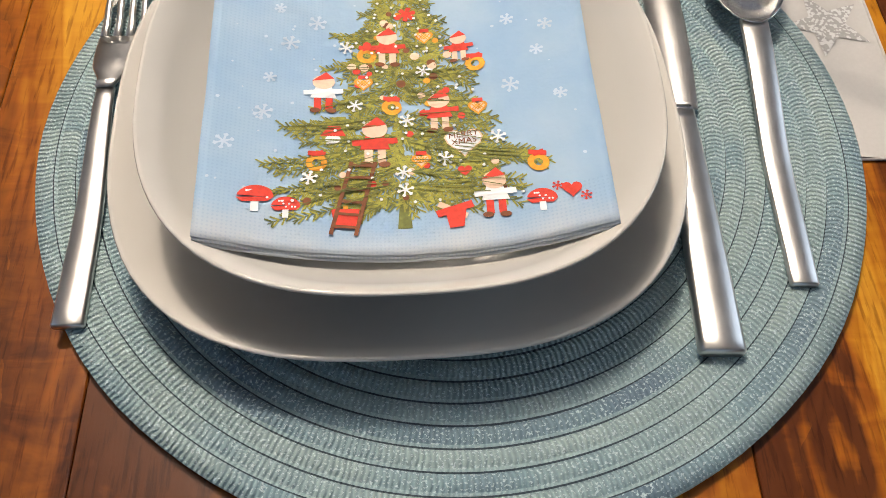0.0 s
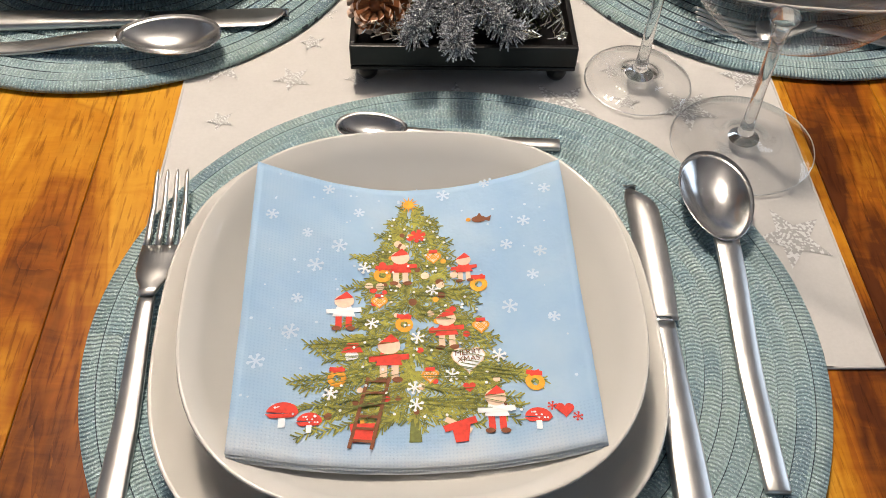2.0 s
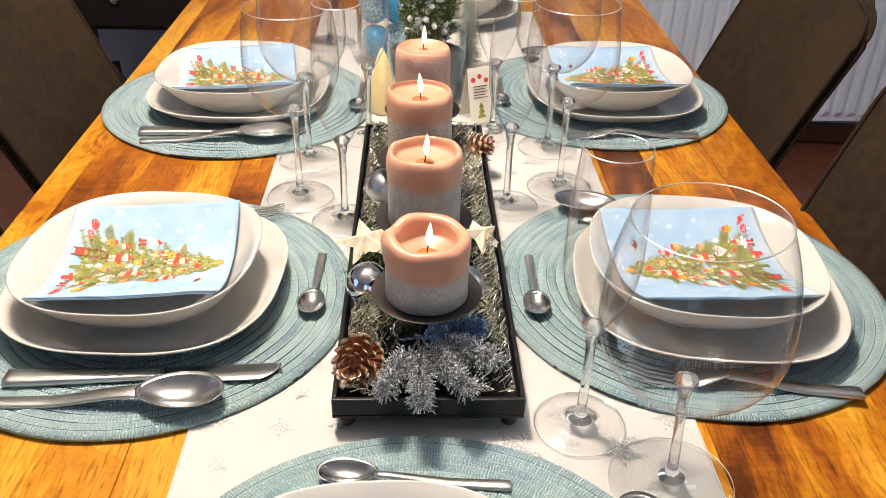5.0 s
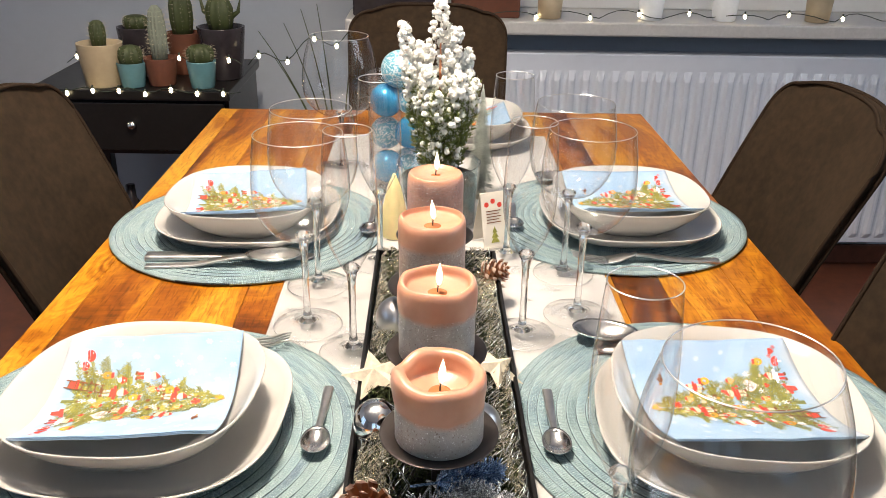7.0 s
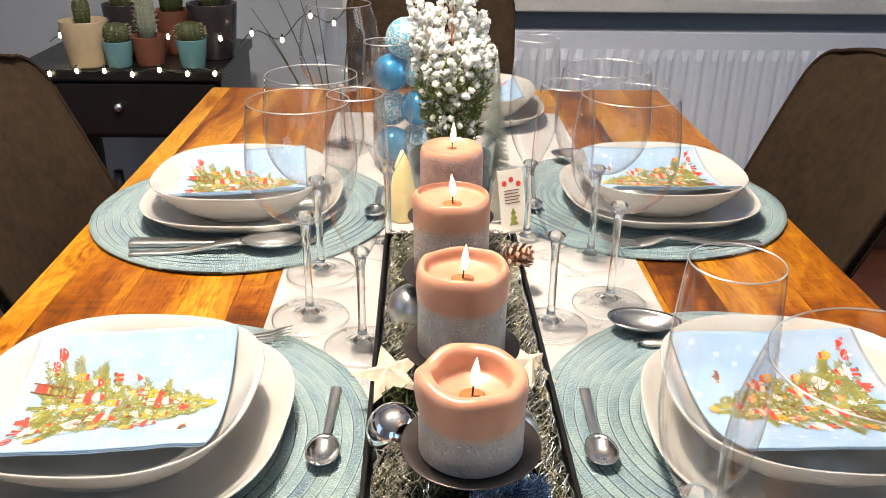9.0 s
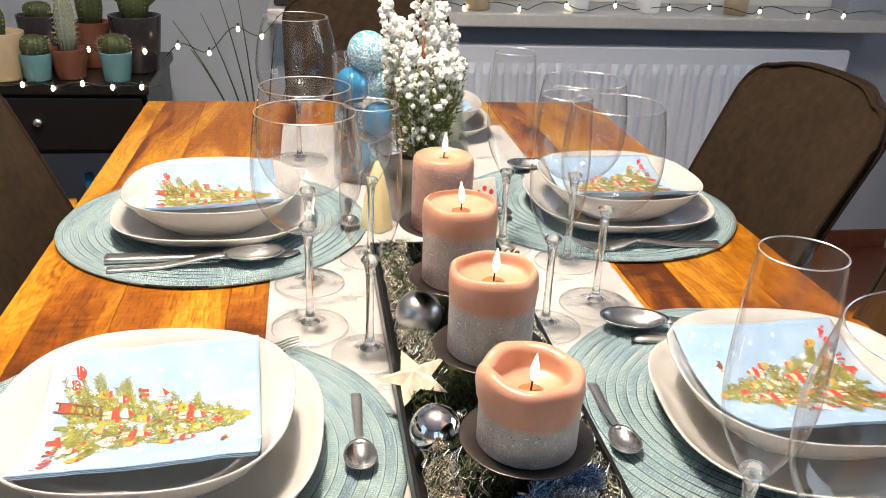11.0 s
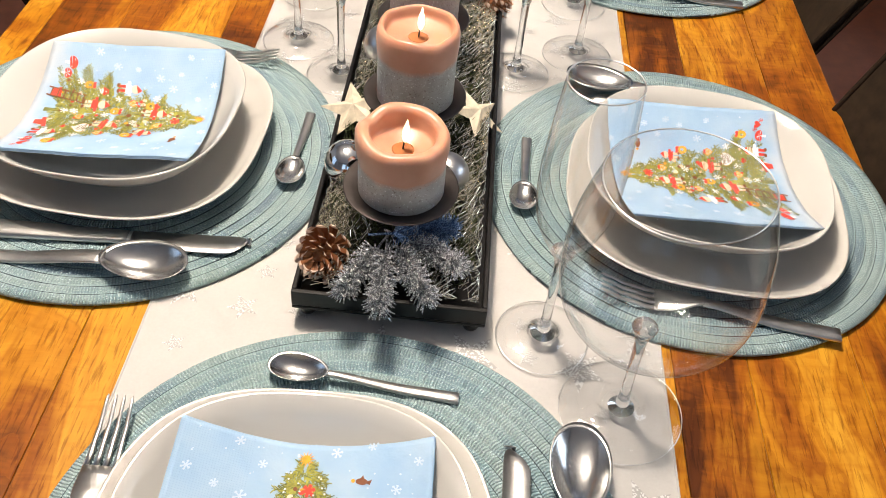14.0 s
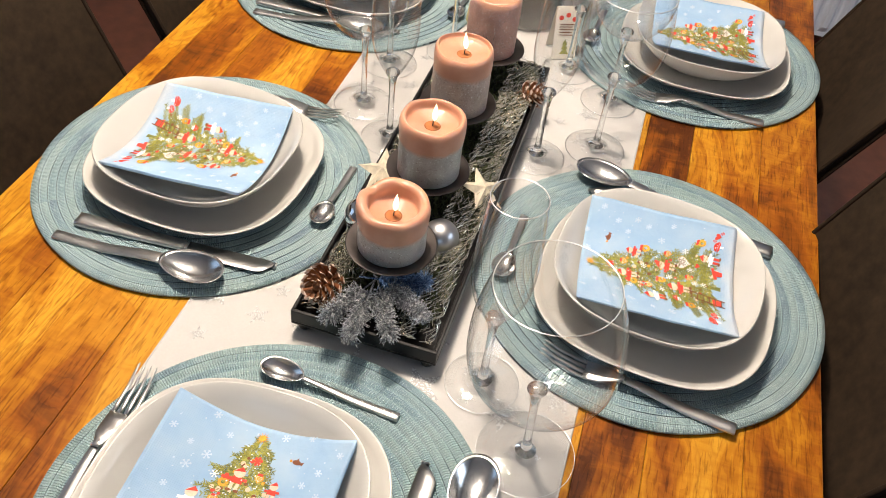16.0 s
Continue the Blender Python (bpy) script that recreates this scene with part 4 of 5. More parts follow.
for end, tip in (((0.251, 0.297), (0.258, 0.526)), ((-0.202, 0.682), (0.028, 0.692)), ((0.552, 0.930), (0.328, 0.962)), ((-0.229, 1.190), (-0.004, 1.193)), ((0.56, 1.49), (0.335, 1.48))):
    m, n = lay(end, tip)
    knife(m, n, KNIFE_L)
for end, tip in (((0.294, 0.329), (0.302, 0.545)), ((-0.213, 0.654), (-0.016, 0.656)), ((0.505, 0.955), (0.304, 0.990)), ((-0.222, 1.163), (-0.03, 1.180)), ((0.535, 1.515), (0.32, 1.505))):
    m, n = lay(end, tip)
    spoon(m, max(0.20, n), 0.072, 0.0435, SPOON_L, "table_spoon", 0.0125, 0.0145)
for end, tip in (((0.214, 0.563), (0.070, 0.572)), ((0.045, 0.884), (0.043, 0.770)), ((0.263, 0.881), (0.259, 0.769)), ((0.062, 1.385), (0.058, 1.265)), ((0.275, 1.405), (0.268, 1.290))):
    m, n = lay(end, tip)
    spoon(m, n, 0.046 if n > 0.13 else 0.039, 0.0255 if n > 0.13 else 0.0265, TEA_L, "dessert_spoon", 0.0098, 0.0052)

# ---- glasses ----


def glass(kind, label, bowl, foot_r, stem_top, seg=48):
    ob = thing(kind, pose(0, 0, 0), label, "glass", kind.replace("_", " ") + "es")
    part("foot", lathe([(foot_r - 0.0012, 0.0), (foot_r - 0.0002, 0.0003), (foot_r, 0.0008), (foot_r - 0.0005, 0.0015), (foot_r * 0.6, 0.0026), (foot_r * 0.28, 0.0052), (0.0125, 0.0064), (0.001, 0.0065)], seg, cap=False), GLASS, ob)
    part("stem", lathe([(0.0100, 0.0066), (0.0078, 0.0088), (0.0052, 0.0118), (0.0040, 0.022), (0.0036, stem_top * 0.5), (0.0040, stem_top * 0.85), (0.0058, stem_top - 0.0015), (0.0085, stem_top + 0.003), (0.0090, stem_top + 0.0048), (0.0078, stem_top + 0.0066), (0.0045, stem_top + 0.0082), (0.001, stem_top + 0.0086)], 24), SOLID, ob)
    # a thin blown wall, faintly rippled towards its foot, that closes in a fire-polished rim
    r, z = bowl[-1]
    z0 = bowl[0][1]
    bowl = [(q + 0.00022 * math.sin((h - z0) * 1500) * max(0.0, 1 - (h - z0) / 0.045) * min(1.0, q / 0.02), h) for q, h in bowl]
    wall = [(0.001, z0 - 0.0002)] + bowl + [(r + 0.0001, z + 0.0004), (r - 0.0004, z + 0.0009), (r - 0.0009, z + 0.0004)]
    part("bowl", lathe(wall, seg, cap=False), GLASS, ob)
    for name, rr, zz, tt in (("rim", r - 0.0003, z + 0.0005, 0.0005), ("foot_edge", foot_r - 0.0003, 0.0009, 0.0004)):
        bead = bmesh.new()
        sheet(bead, [[((rr + tt * math.cos(b)) * math.cos(a), (rr + tt * math.cos(b)) * math.sin(a), zz + tt * math.sin(b)) for b in (2 * math.pi * j / 8 for j in range(8))] for a in (2 * math.pi * k / seg for k in range(seg + 1))], True)
        part(name, bead, EDGE, ob)
    return ob


def curve_profile(pts, n=56):
    """A smooth line through (radius, height) pairs."""
    out = []
    for k in range(n):
        f = k / (n - 1) * (len(pts) - 1)
        i = min(int(f), len(pts) - 2)
        p0, p1, p2, p3 = (pts[max(0, min(len(pts) - 1, i + d))] for d in (-1, 0, 1, 2))
        u = f - i
        out.append(tuple(0.5 * (2 * b + (c - a) * u + (2 * a - 5 * b + 4 * c - d) * u * u + (3 * b - a - 3 * c + d) * u ** 3) for a, b, c, d in zip(p0, p1, p2, p3)))
    return out


GZ = TOP + 0.0028
wine = glass("wine_glass", "clear stemmed white wine glass, empty", curve_profile([(0.009, 0.108), (0.030, 0.116), (0.046, 0.136), (0.0525, 0.160), (0.0515, 0.192), (0.0470, 0.226)]), 0.0395, 0.108)
big = glass("wine_glass", "large clear balloon wine glass, empty", curve_profile([(0.010, 0.096), (0.036, 0.102), (0.056, 0.121), (0.0635, 0.148), (0.0600, 0.190), (0.0490, 0.229)]), 0.0465, 0.096, 56)
flute = glass("champagne_flute", "tall clear champagne flute, empty", curve_profile([(0.007, 0.096), (0.013, 0.107), (0.0235, 0.130), (0.0282, 0.158), (0.0275, 0.200), (0.0240, 0.247)]), 0.0375, 0.096)
big.matrix_basis = pose(0.336, 0.571, GZ, 0, -3.0, 0)
wine.matrix_basis = pose(0.006, 1.021, GZ)
flute.matrix_basis = pose(0.277, 0.634, GZ)
for x, y in ((0.006, 1.125), (0.320, 1.051), (0.320, 1.165)):
    copy_thing(wine, pose(x, y, GZ))
copy_thing(big, pose(-0.007, 1.59, GZ - 0.0015))
for x, y in ((0.063, 0.964), (0.250, 1.003), (0.250, 1.218), (0.080, 1.192)):
    copy_thing(flute, pose(x, y, GZ))

# ---- candle tray ----
tray = thing("candle_tray", pose(0, 0, TOP + 0.0022), "long black metal tray with four candle saucers on a table runner", "tray")
CX0, CX1, CY0, CY1 = 0.077, 0.230, 0.626, 1.162
part("base", boxed(CX0, CX1, CY0, CY1, 0.0142, 0.0175, bevel=0.001), BLACK, tray, smooth=False)
for x0, x1, y0, y1 in ((CX0, CX1, CY0, CY0 + 0.004), (CX0, CX1, CY1 - 0.004, CY1), (CX0, CX0 + 0.004, CY0 + 0.0042, CY1 - 0.0042), (CX1 - 0.004, CX1, CY0 + 0.0042, CY1 - 0.0042)):
    part("rim", boxed(x0, x1, y0, y1, 0.0177, 0.034, bevel=0.001), BLACK, tray, smooth=False)
for x in (CX0 + 0.011, CX1 - 0.011):
    for y in (CY0 + 0.010, (CY0 + CY1) / 2, CY1 - 0.010):
        part("foot", ball(0.0072, 16), BLACK, tray, at=pose(x, y, 0.0072))
WICKS = [(0.152, 0.709, 0.872, 0.889), (0.151, 0.834, 0.893, 0.904), (0.147, 0.967, 0.902, 0.910), (0.151, 1.103, 0.9095, 0.9115)]
SZ = 0.8305
for x, y, wz, rz in WICKS:
    part("saucer", lathe([(0.001, -0.0015), (0.038, -0.0015), (0.0455, 0.0012), (0.0465, 0.0022), (0.0455, 0.0026), (0.038, 0.0), (0.001, 0.0)], 48), SAUCER, tray, "dark bronze round candle saucer", pose(x, y, SZ - TOP - 0.0022))
    part("stem", lathe([(0.009, 0.0176), (0.006, 0.022), (0.005, SZ - TOP - 0.008), (0.012, SZ - TOP - 0.0038)], 16), SAUCER, tray, at=pose(x, y, 0))

FLAME_BM = [(0.0005, 0.0), (0.0019, 0.002), (0.0029, 0.0055), (0.0031, 0.009), (0.0023, 0.014), (0.0012, 0.018), (0.0003, 0.0215)]
for k, (x, y, wz, rz) in enumerate(WICKS):
    z0 = SZ + 0.0003
    h, pool = rz - z0, wz - z0
    ob = thing("pillar_candle", pose(x, y, z0), "lit peach pillar candle with a frosted silver white base" if k < 3 else "lit tall peach pillar candle with a flat top", "candle", "pillar candles")
    bulge = (1.07, 1.05, 1.025, 1.0)[k]
    r = 0.0345 if k < 3 else 0.033
    lip = (0.0088, 0.0055, 0.0045, 0.005)[k]
    prof = [(0.001, 0.0), (r - 0.001, 0.0), (r, 0.001), (r, h * 0.30), (r, h * 0.52), (r * (0.5 + 0.5 * bulge), h * 0.62), (r * bulge, h * 0.78), (r * bulge * 0.995, h * 0.90), (r * bulge * 0.97, h * 0.955), (r * bulge * 0.925, h * 0.988), (r * bulge * 0.875, h)]
    if k < 3:
        prof += [(r - lip * 0.78, h - 0.0012), (r - lip * 0.95, h - 0.0036), (r - lip, h - 0.006), (r - lip - 0.0006, pool + 0.0025), (r - lip - 0.003, pool), (0.011, pool - 0.0008), (0.0065, pool - 0.0035), (0.001, pool - 0.004)]
    else:
        prof += [(r - 0.004, h - 0.0008), (0.013, pool), (0.0075, pool - 0.0006), (0.004, pool - 0.0028), (0.001, pool - 0.003)]
    body = lathe(prof, 64)
    for v in body.verts:
        q = v.co.xy.length
        if v.co.z > h * 0.6 and q > 0.018:
            a = math.atan2(v.co.y, v.co.x)
            wob = noise.noise((math.cos(a) * 1.6, math.sin(a) * 1.6, k * 3.1))
            v.co.xy *= 1 + 0.055 * wob * (k < 3)
            v.co.z += (0.0065, 0.0025, 0.002, 0.0004)[k] * noise.noise((math.cos(a) * 1.3, math.sin(a) * 1.3, k * 5.7 + 1)) * (v.co.z > h * 0.85)
    part("wax", body, candle_material((0.50, 0.62, 0.66, 0.93)[k] * h, (1, 1, 1) if k < 2 else ((1.1, 0.92, 0.86) if k == 2 else (1.25, 0.80, 0.70))), ob)
    part("melt_pool", lathe([(0.0088, pool - 0.0022), (0.0075, pool - 0.0019), (0.001, pool - 0.0018)], 28), MELT, ob, "amber molten wax")
    wick = bmesh.new()
    tube(wick, [(0, 0, pool - 0.003), (0.0003, 0, pool + 0.002), (0.0008, 0.0005, pool + 0.006), (0.0018, 0.0008, pool + 0.0085)], 0.0007, 6)
    part("wick", wick, WICK, ob)
    fl = part("flame", lathe(FLAME_BM, 20), FLAME, ob, "bright yellow white candle flame", pose(0.0012, 0.0006, pool + 0.0045, 0, (3, 2, -6, 1)[k], 0))

# greenery in the tray
rnd = random.Random(21)
FZ = TOP + 0.0022 + 0.0178


def needles(bm, count, place, length, width, spread=0.9):
    for _ in range(count):
        p, d = place()
        d = (Vector(d) + Vector((rnd.uniform(-1, 1), rnd.uniform(-1, 1), rnd.uniform(-0.4, 1))) * spread).normalized()
        l = length * rnd.uniform(0.6, 1.2)
        s = d.cross(Vector((rnd.uniform(-1, 1), rnd.uniform(-1, 1), rnd.uniform(-1, 1)))).normalized() * width
        p = Vector(p)
        q = p + d * l
        t = d.cross(s).normalized() * width
        bm.faces.new([bm.verts.new(v) for v in (p - s, p + s, q)])
        bm.faces.new([bm.verts.new(v) for v in (p - t, p + t, q)])
    return bm


def inside(v):
    return (min(max(v[0], CX0 + 0.008), CX1 - 0.008), min(max(v[1], CY0 + 0.008), CY1 - 0.008), v[2])


def bed():
    x, y = rnd.uniform(CX0 + 0.012, CX1 - 0.012), rnd.uniform(CY0 + 0.035, CY1 - 0.012)
    return (x, y, FZ + rnd.uniform(0.001, 0.018)), (0, rnd.choice((-1, 1)), 0.2)


moss = needles(bmesh.new(), 7000, bed, 0.014, 0.0008)
for v in moss.verts:
    v.co = inside(v.co)
    v.co.z = max(v.co.z, FZ + 0.0003)
lone("fir_greenery", moss, MOSS, Matrix(), "olive green fir twigs filling a black candle tray", "greenery", kind="stuff", smooth=False)
net = bmesh.new()
for side, x0, x1, ya, yb, n in ((1, 0.182, 0.224, 0.650, 1.145, 300), (-1, 0.084, 0.112, 0.68, 0.76, 45), (-1, 0.084, 0.120, 0.86, 1.145, 120), (-1, 0.09, 0.13, 0.655, 0.72, 24)):
    for k in range(n):
        x = rnd.uniform(x0, x1)
        y = rnd.uniform(ya, yb)
        l = rnd.uniform(0.05, 0.13)
        ph, fq = rnd.uniform(0, 6), rnd.uniform(220, 420)
        pts = []
        for j in range(13):
            yy = y + (j / 12 - 0.5) * l
            pts.append(inside((x + 0.0045 * math.sin(fq * yy + ph) + 0.006 * noise.noise((yy * 20, k, 0)), yy, FZ + 0.019 + 0.006 * noise.noise((x * 60, yy * 40, 2)) + rnd.uniform(-0.002, 0.003))))
        tube(net, pts, 0.00042, 3)
lone("silver_netting", net, NET, Matrix(), "crumpled silver wire netting on the fir greenery", "netting", kind="stuff", smooth=False)

# glittered twigs at the tray's end
for j, (bx, by, ang, l, m) in enumerate(((0.138, 0.668, -112, 0.050, TINSEL), (0.146, 0.664, -88, 0.058, TINSEL), (0.156, 0.668, -62, 0.055, TINSEL), (0.160, 0.676, -28, 0.050, TINSEL), (0.150, 0.680, 12, 0.046, BLUE_TINSEL))):
    a = math.radians(ang)
    d = Vector((math.cos(a), math.sin(a), 0.02))
    b0 = Vector((bx, by, FZ + 0.029 + 0.002 * j))
    ob = thing("glitter_twig", Matrix.Translation(b0), "silver glittered artificial fir twig" if m is TINSEL else "blue glittered artificial fir twig", "twig", "glittered twigs")
    stem = bmesh.new()
    tube(stem, [d * (-0.02 + (l + 0.015) * f / 6) + Vector((0, 0, -0.004 * (f / 6) ** 2)) for f in range(7)], 0.0011, 6)
    part("twig", stem, m, ob)
    bm = bmesh.new()
    for k in range(600):
        f = rnd.uniform(0.0, 1.0)
        p = d * (l * f)
        side = Vector((rnd.uniform(-1, 1), rnd.uniform(-1, 1), rnd.uniform(-0.7, 1))).normalized()
        w = (d * 0.85 + side * 0.9).normalized()
        q = p + w * rnd.uniform(0.0125, 0.0165) * (1 - 0.15 * f)
        tube(bm, [p, (p + q) / 2 + Vector((0, 0, 0.0005)), q], lambda g: 0.00072 * (1 - 0.35 * g), 4)
    tagged(part("needle_tuft", bm, m, ob, smooth=False), kind="stuff")


def pine_cone(at, r, h):
    ob = thing("pine_cone", at, "open brown pine cone with frosted scale tips", "pine cone", "pine cones")
    part("core", lathe([(0.001, 0.0), (r * 0.35, h * 0.08), (r * 0.32, h * 0.6), (0.001, h * 0.97)], 12), CONE, ob)
    for k in range(50):
        f = (k + 0.5) / 50
        a = k * 2.39996
        rr = r * (1.0 - 0.75 * f ** 1.6) * (0.75 + 0.25 * min(1, f * 6))
        z = h * (0.06 + 0.86 * f)
        out = Vector((math.cos(a), math.sin(a), 0.25 + 0.9 * f)).normalized()
        side = Vector((-math.sin(a), math.cos(a), 0))
        up = out.cross(side) * -1
        w = r * 0.20 * (1 - 0.4 * f) * rnd.uniform(0.8, 1.25)
        rr *= rnd.uniform(0.85, 1.12)
        base = Vector((math.cos(a), math.sin(a), 0)) * r * 0.2 + Vector((0, 0, z))
        bm = bmesh.new()
        rows = []
        for g, ww, cup in ((0, 0.35, 0), (0.5, 0.8, 0.02), (0.85, 1.0, 0.10), (1.0, 0.55, 0.22)):
            mid = base + out * rr * g + Vector((0, 0, cup * rr))
            rows.append([mid - side * w * ww, mid + Vector((0, 0, 0.08 * rr)), mid + side * w * ww, mid - Vector((0, 0, 0.07 * rr))])
        vs = sheet(bm, rows, True)
        bm.faces.new(vs[0])
        bm.faces.new(vs[-1]).material_index = 1
        for fc in bm.faces:
            if (fc.calc_center_median() - base).length > rr * 0.93:
                fc.material_index = 1
        part("scale", bm, [CONE, CONE_TIP], ob, smooth=False)
    return ob


pine_cone(pose(0.100, 0.680, FZ + 0.016, 62, -26, 0), 0.0225, 0.038)
pine_cone(pose(0.207, 1.085, FZ + 0.012, 10, 60, 0), 0.019, 0.036)


def bauble(x, y, z, r, material, label, tilt):
    ob = thing("christmas_bauble", pose(x, y, z, 0, tilt, 30), label, "bauble", "silver baubles")
    part("ball", ball(r, 40), material, ob)
    part("cap", lathe([(0.001, r - 0.0006), (0.0042, r - 0.0008), (0.0042, r + 0.0035), (0.001, r + 0.0045)], 16), NET, ob)
    loop = bmesh.new()
    tube(loop, [(0.0028 * math.sin(t), 0, r + 0.0068 - 0.0028 * math.cos(t)) for t in (2 * math.pi * k / 14 for k in range(15))], 0.0004, 5)
    part("loop", loop, NET, ob)


bauble(0.0995, 0.770, FZ + 0.028, 0.0205, CHROME_BALL, "shiny mirror silver christmas bauble in the tray", 80)
bauble(0.110, 0.962, FZ + 0.026, 0.0225, SATIN_BALL, "satin silver christmas bauble in the tray", 100)
bauble(0.187, 0.775, FZ + 0.022, 0.0205, SATIN_BALL, "satin silver christmas bauble in the tray", 120)
bauble(0.168, 0.895, FZ + 0.018, 0.0165, CHROME_BALL, "shiny mirror silver christmas bauble in the tray", 95)
for x, y, rx, ry, rz, r in ((0.093, 0.855, 14, -10, 12, 0.034), (0.210, 0.868, 22, 14, 40, 0.031)):
    lone("bark_star", star_bm(r, 0.42, 0, 0.0085), BARK, pose(x, y, FZ + 0.022, rx, ry, rz), "five pointed star of bleached birch bark in the tray", "star ornament", "bark stars", smooth=False)

# ---- far end of the table ----
plant = thing("potted_conifer", pose(0.158, 1.345, TOP + 0.0026), "small snow flocked conifer in a clear glass pot", "plant")
part("pot", lathe([(0.001, 0.0), (0.050, 0.0), (0.053, 0.002), (0.060, 0.09), (0.0615, 0.093), (0.0600, 0.0935), (0.0585, 0.090), (0.0515, 0.004), (0.001, 0.004)], 48), GLASS, plant, "clear glass pot")
part("soil", lathe([(0.001, 0.0045), (0.049, 0.0045), (0.055, 0.070), (0.03, 0.080), (0.001, 0.083)], 32), plain("dark_potting_soil", (0.03, 0.02, 0.012), 0.95, vary=0.4, scale=200, bump=0.6), plant)
trunk = bmesh.new()
tube(trunk, [(0, 0, 0.07), (0.001, 0, 0.16), (0, 0.001, 0.27)], lambda f: 0.005 * (1 - 0.8 * f), 8)
part("trunk", trunk, CONE, plant)
rnd = random.Random(8)
green, white = bmesh.new(), bmesh.new()
SPIRES = [(0.0, 0.0, 0.320, 0.020), (-0.050, -0.004, 0.290, 0.013), (-0.028, 0.010, 0.262, 0.015), (0.022, -0.006, 0.285, 0.014), (0.040, 0.008, 0.255, 0.013), (0.014, 0.022, 0.275, 0.014), (-0.018, -0.022, 0.235, 0.016), (0.028, -0.026, 0.225, 0.015), (-0.044, 0.02, 0.225, 0.013), (0.050, -0.012, 0.215, 0.012), (-0.005, -0.034, 0.20, 0.016), (0.046, 0.026, 0.20, 0.013)]
for sx, sy, top, r in SPIRES:
    for k in range(560):
        f = rnd.random() ** 0.8
        z = 0.085 + (top - 0.085) * f
        a = rnd.uniform(0, 2 * math.pi)
        q = r * (1.05 - 0.75 * max(0, (f - 0.6) / 0.4) ** 1.6) * rnd.uniform(0.5, 1.1)
        cx, cy = sx * (0.35 + 0.65 * f), sy * (0.4 + 0.6 * f)
        p = Vector((cx + q * math.cos(a), cy + q * math.sin(a), z))
        snowy = rnd.random() < 0.18 + 0.95 * max(0, (z - 0.15) / 0.09)
        d = Vector((math.cos(a) * 0.7, math.sin(a) * 0.7, rnd.uniform(0.3, 1.2))).normalized()
        if snowy:
            rr = rnd.uniform(0.0030, 0.0056)
            bmesh.ops.create_icosphere(white, subdivisions=1, radius=rr, matrix=Matrix.LocRotScale(p, Euler((a, f * 9, k)), (1, rnd.uniform(0.7, 1.3), rnd.uniform(0.8, 1.5)))) if k % 3 == 0 else None
            tgt = white
        else:
            tgt = green
        for _ in range(3):
            dd = (d + Vector((rnd.uniform(-1, 1), rnd.uniform(-1, 1), rnd.uniform(-0.5, 0.8))) * 0.7).normalized()
            s = dd.cross(Vector((rnd.uniform(-1, 1), rnd.uniform(-1, 1), 0.3))).normalized() * 0.0010
            tgt.faces.new([tgt.verts.new(v) for v in (p - s, p + s, p + dd * (rnd.uniform(0.0025, 0.005) if snowy else rnd.uniform(0.006, 0.011)))])
tagged(part("foliage", green, FIR, plant, "olive green needles", smooth=False), kind="stuff")
tagged(part("snow_flock", white, FROST, plant, "white flocked snow on the twigs", smooth=False), kind="stuff")

brush = thing("bottle_brush_tree", pose(0.226, 1.45, TOP + 0.0028), "small frosted bottle brush fir tree", "tree ornament")
part("stand", lathe([(0.001, 0), (0.014, 0), (0.015, 0.003), (0.009, 0.012), (0.001, 0.013)], 20), BARK, brush)
br = bmesh.new()
tube(br, [(0, 0, 0.012), (0, 0, 0.182)], 0.0012, 6)
for k in range(2600):
    f = rnd.random()
    a = k * 2.39996
    z = 0.02 + 0.158 * f
    r = 0.026 * (1 - f) + 0.003
    p = Vector((0, 0, z))
    q = Vector((r * math.cos(a), r * math.sin(a), z - 0.006))
    s = Vector((-math.sin(a), math.cos(a), 0)) * 0.0009
    br.faces.new([br.verts.new(v) for v in (p - s, p + s, q)])
    br.faces.new([br.verts.new(v) for v in (p - Vector((0, 0, 0.0005)), p + Vector((0, 0, 0.0005)), q)])
tagged(part("bristles", br, plain("frosted_bristles", (0.42, 0.45, 0.40), 0.6, vary=0.4, scale=300), brush, smooth=False), kind="stuff")

vase = thing("glass_vase", pose(0.094, 1.505, TOP + 0.0026), "clear cylindrical glass vase holding blue baubles", "vase")
part("wall", lathe([(0.001, 0), (0.046, 0), (0.048, 0.002), (0.0485, 0.186), (0.0478, 0.187), (0.0468, 0.186), (0.0465, 0.006), (0.001, 0.006)], 48), GLASS, vase)
for x, y, z, r, m, lab in ((0.076, 1.498, 0.037, 0.027, BLUE_GLASS, "shiny blue"), (0.113, 1.512, 0.038, 0.027, BLUE_FROST, "pale blue glittered"), (0.074, 1.512, 0.090, 0.0265, BLUE_FROST, "pale blue glittered"), (0.114, 1.500, 0.094, 0.0265, BLUE_GLASS, "shiny blue"), (0.0745, 1.502, 0.146, 0.0270, BLUE_GLASS, "shiny blue"), (0.114, 1.506, 0.150, 0.0265, BLUE_FROST, "pale blue glittered"), (0.097, 1.500, 0.196, 0.0300, BLUE_FROST, "pale blue glittered")):
    ob = thing("blue_bauble", pose(x, y, TOP + z), lab + " bauble in a glass vase", "bauble", "blue baubles")
    part("ball", ball(r, 32), m, ob)

cone = lathe([(0.001, 0.0), (0.021, 0.0), (0.0215, 0.002), (0.017, 0.040), (0.009, 0.075), (0.002, 0.092), (0.001, 0.0925)], 32, lambda a: 0.85 + 0.15 * abs(math.cos(2 * a)))
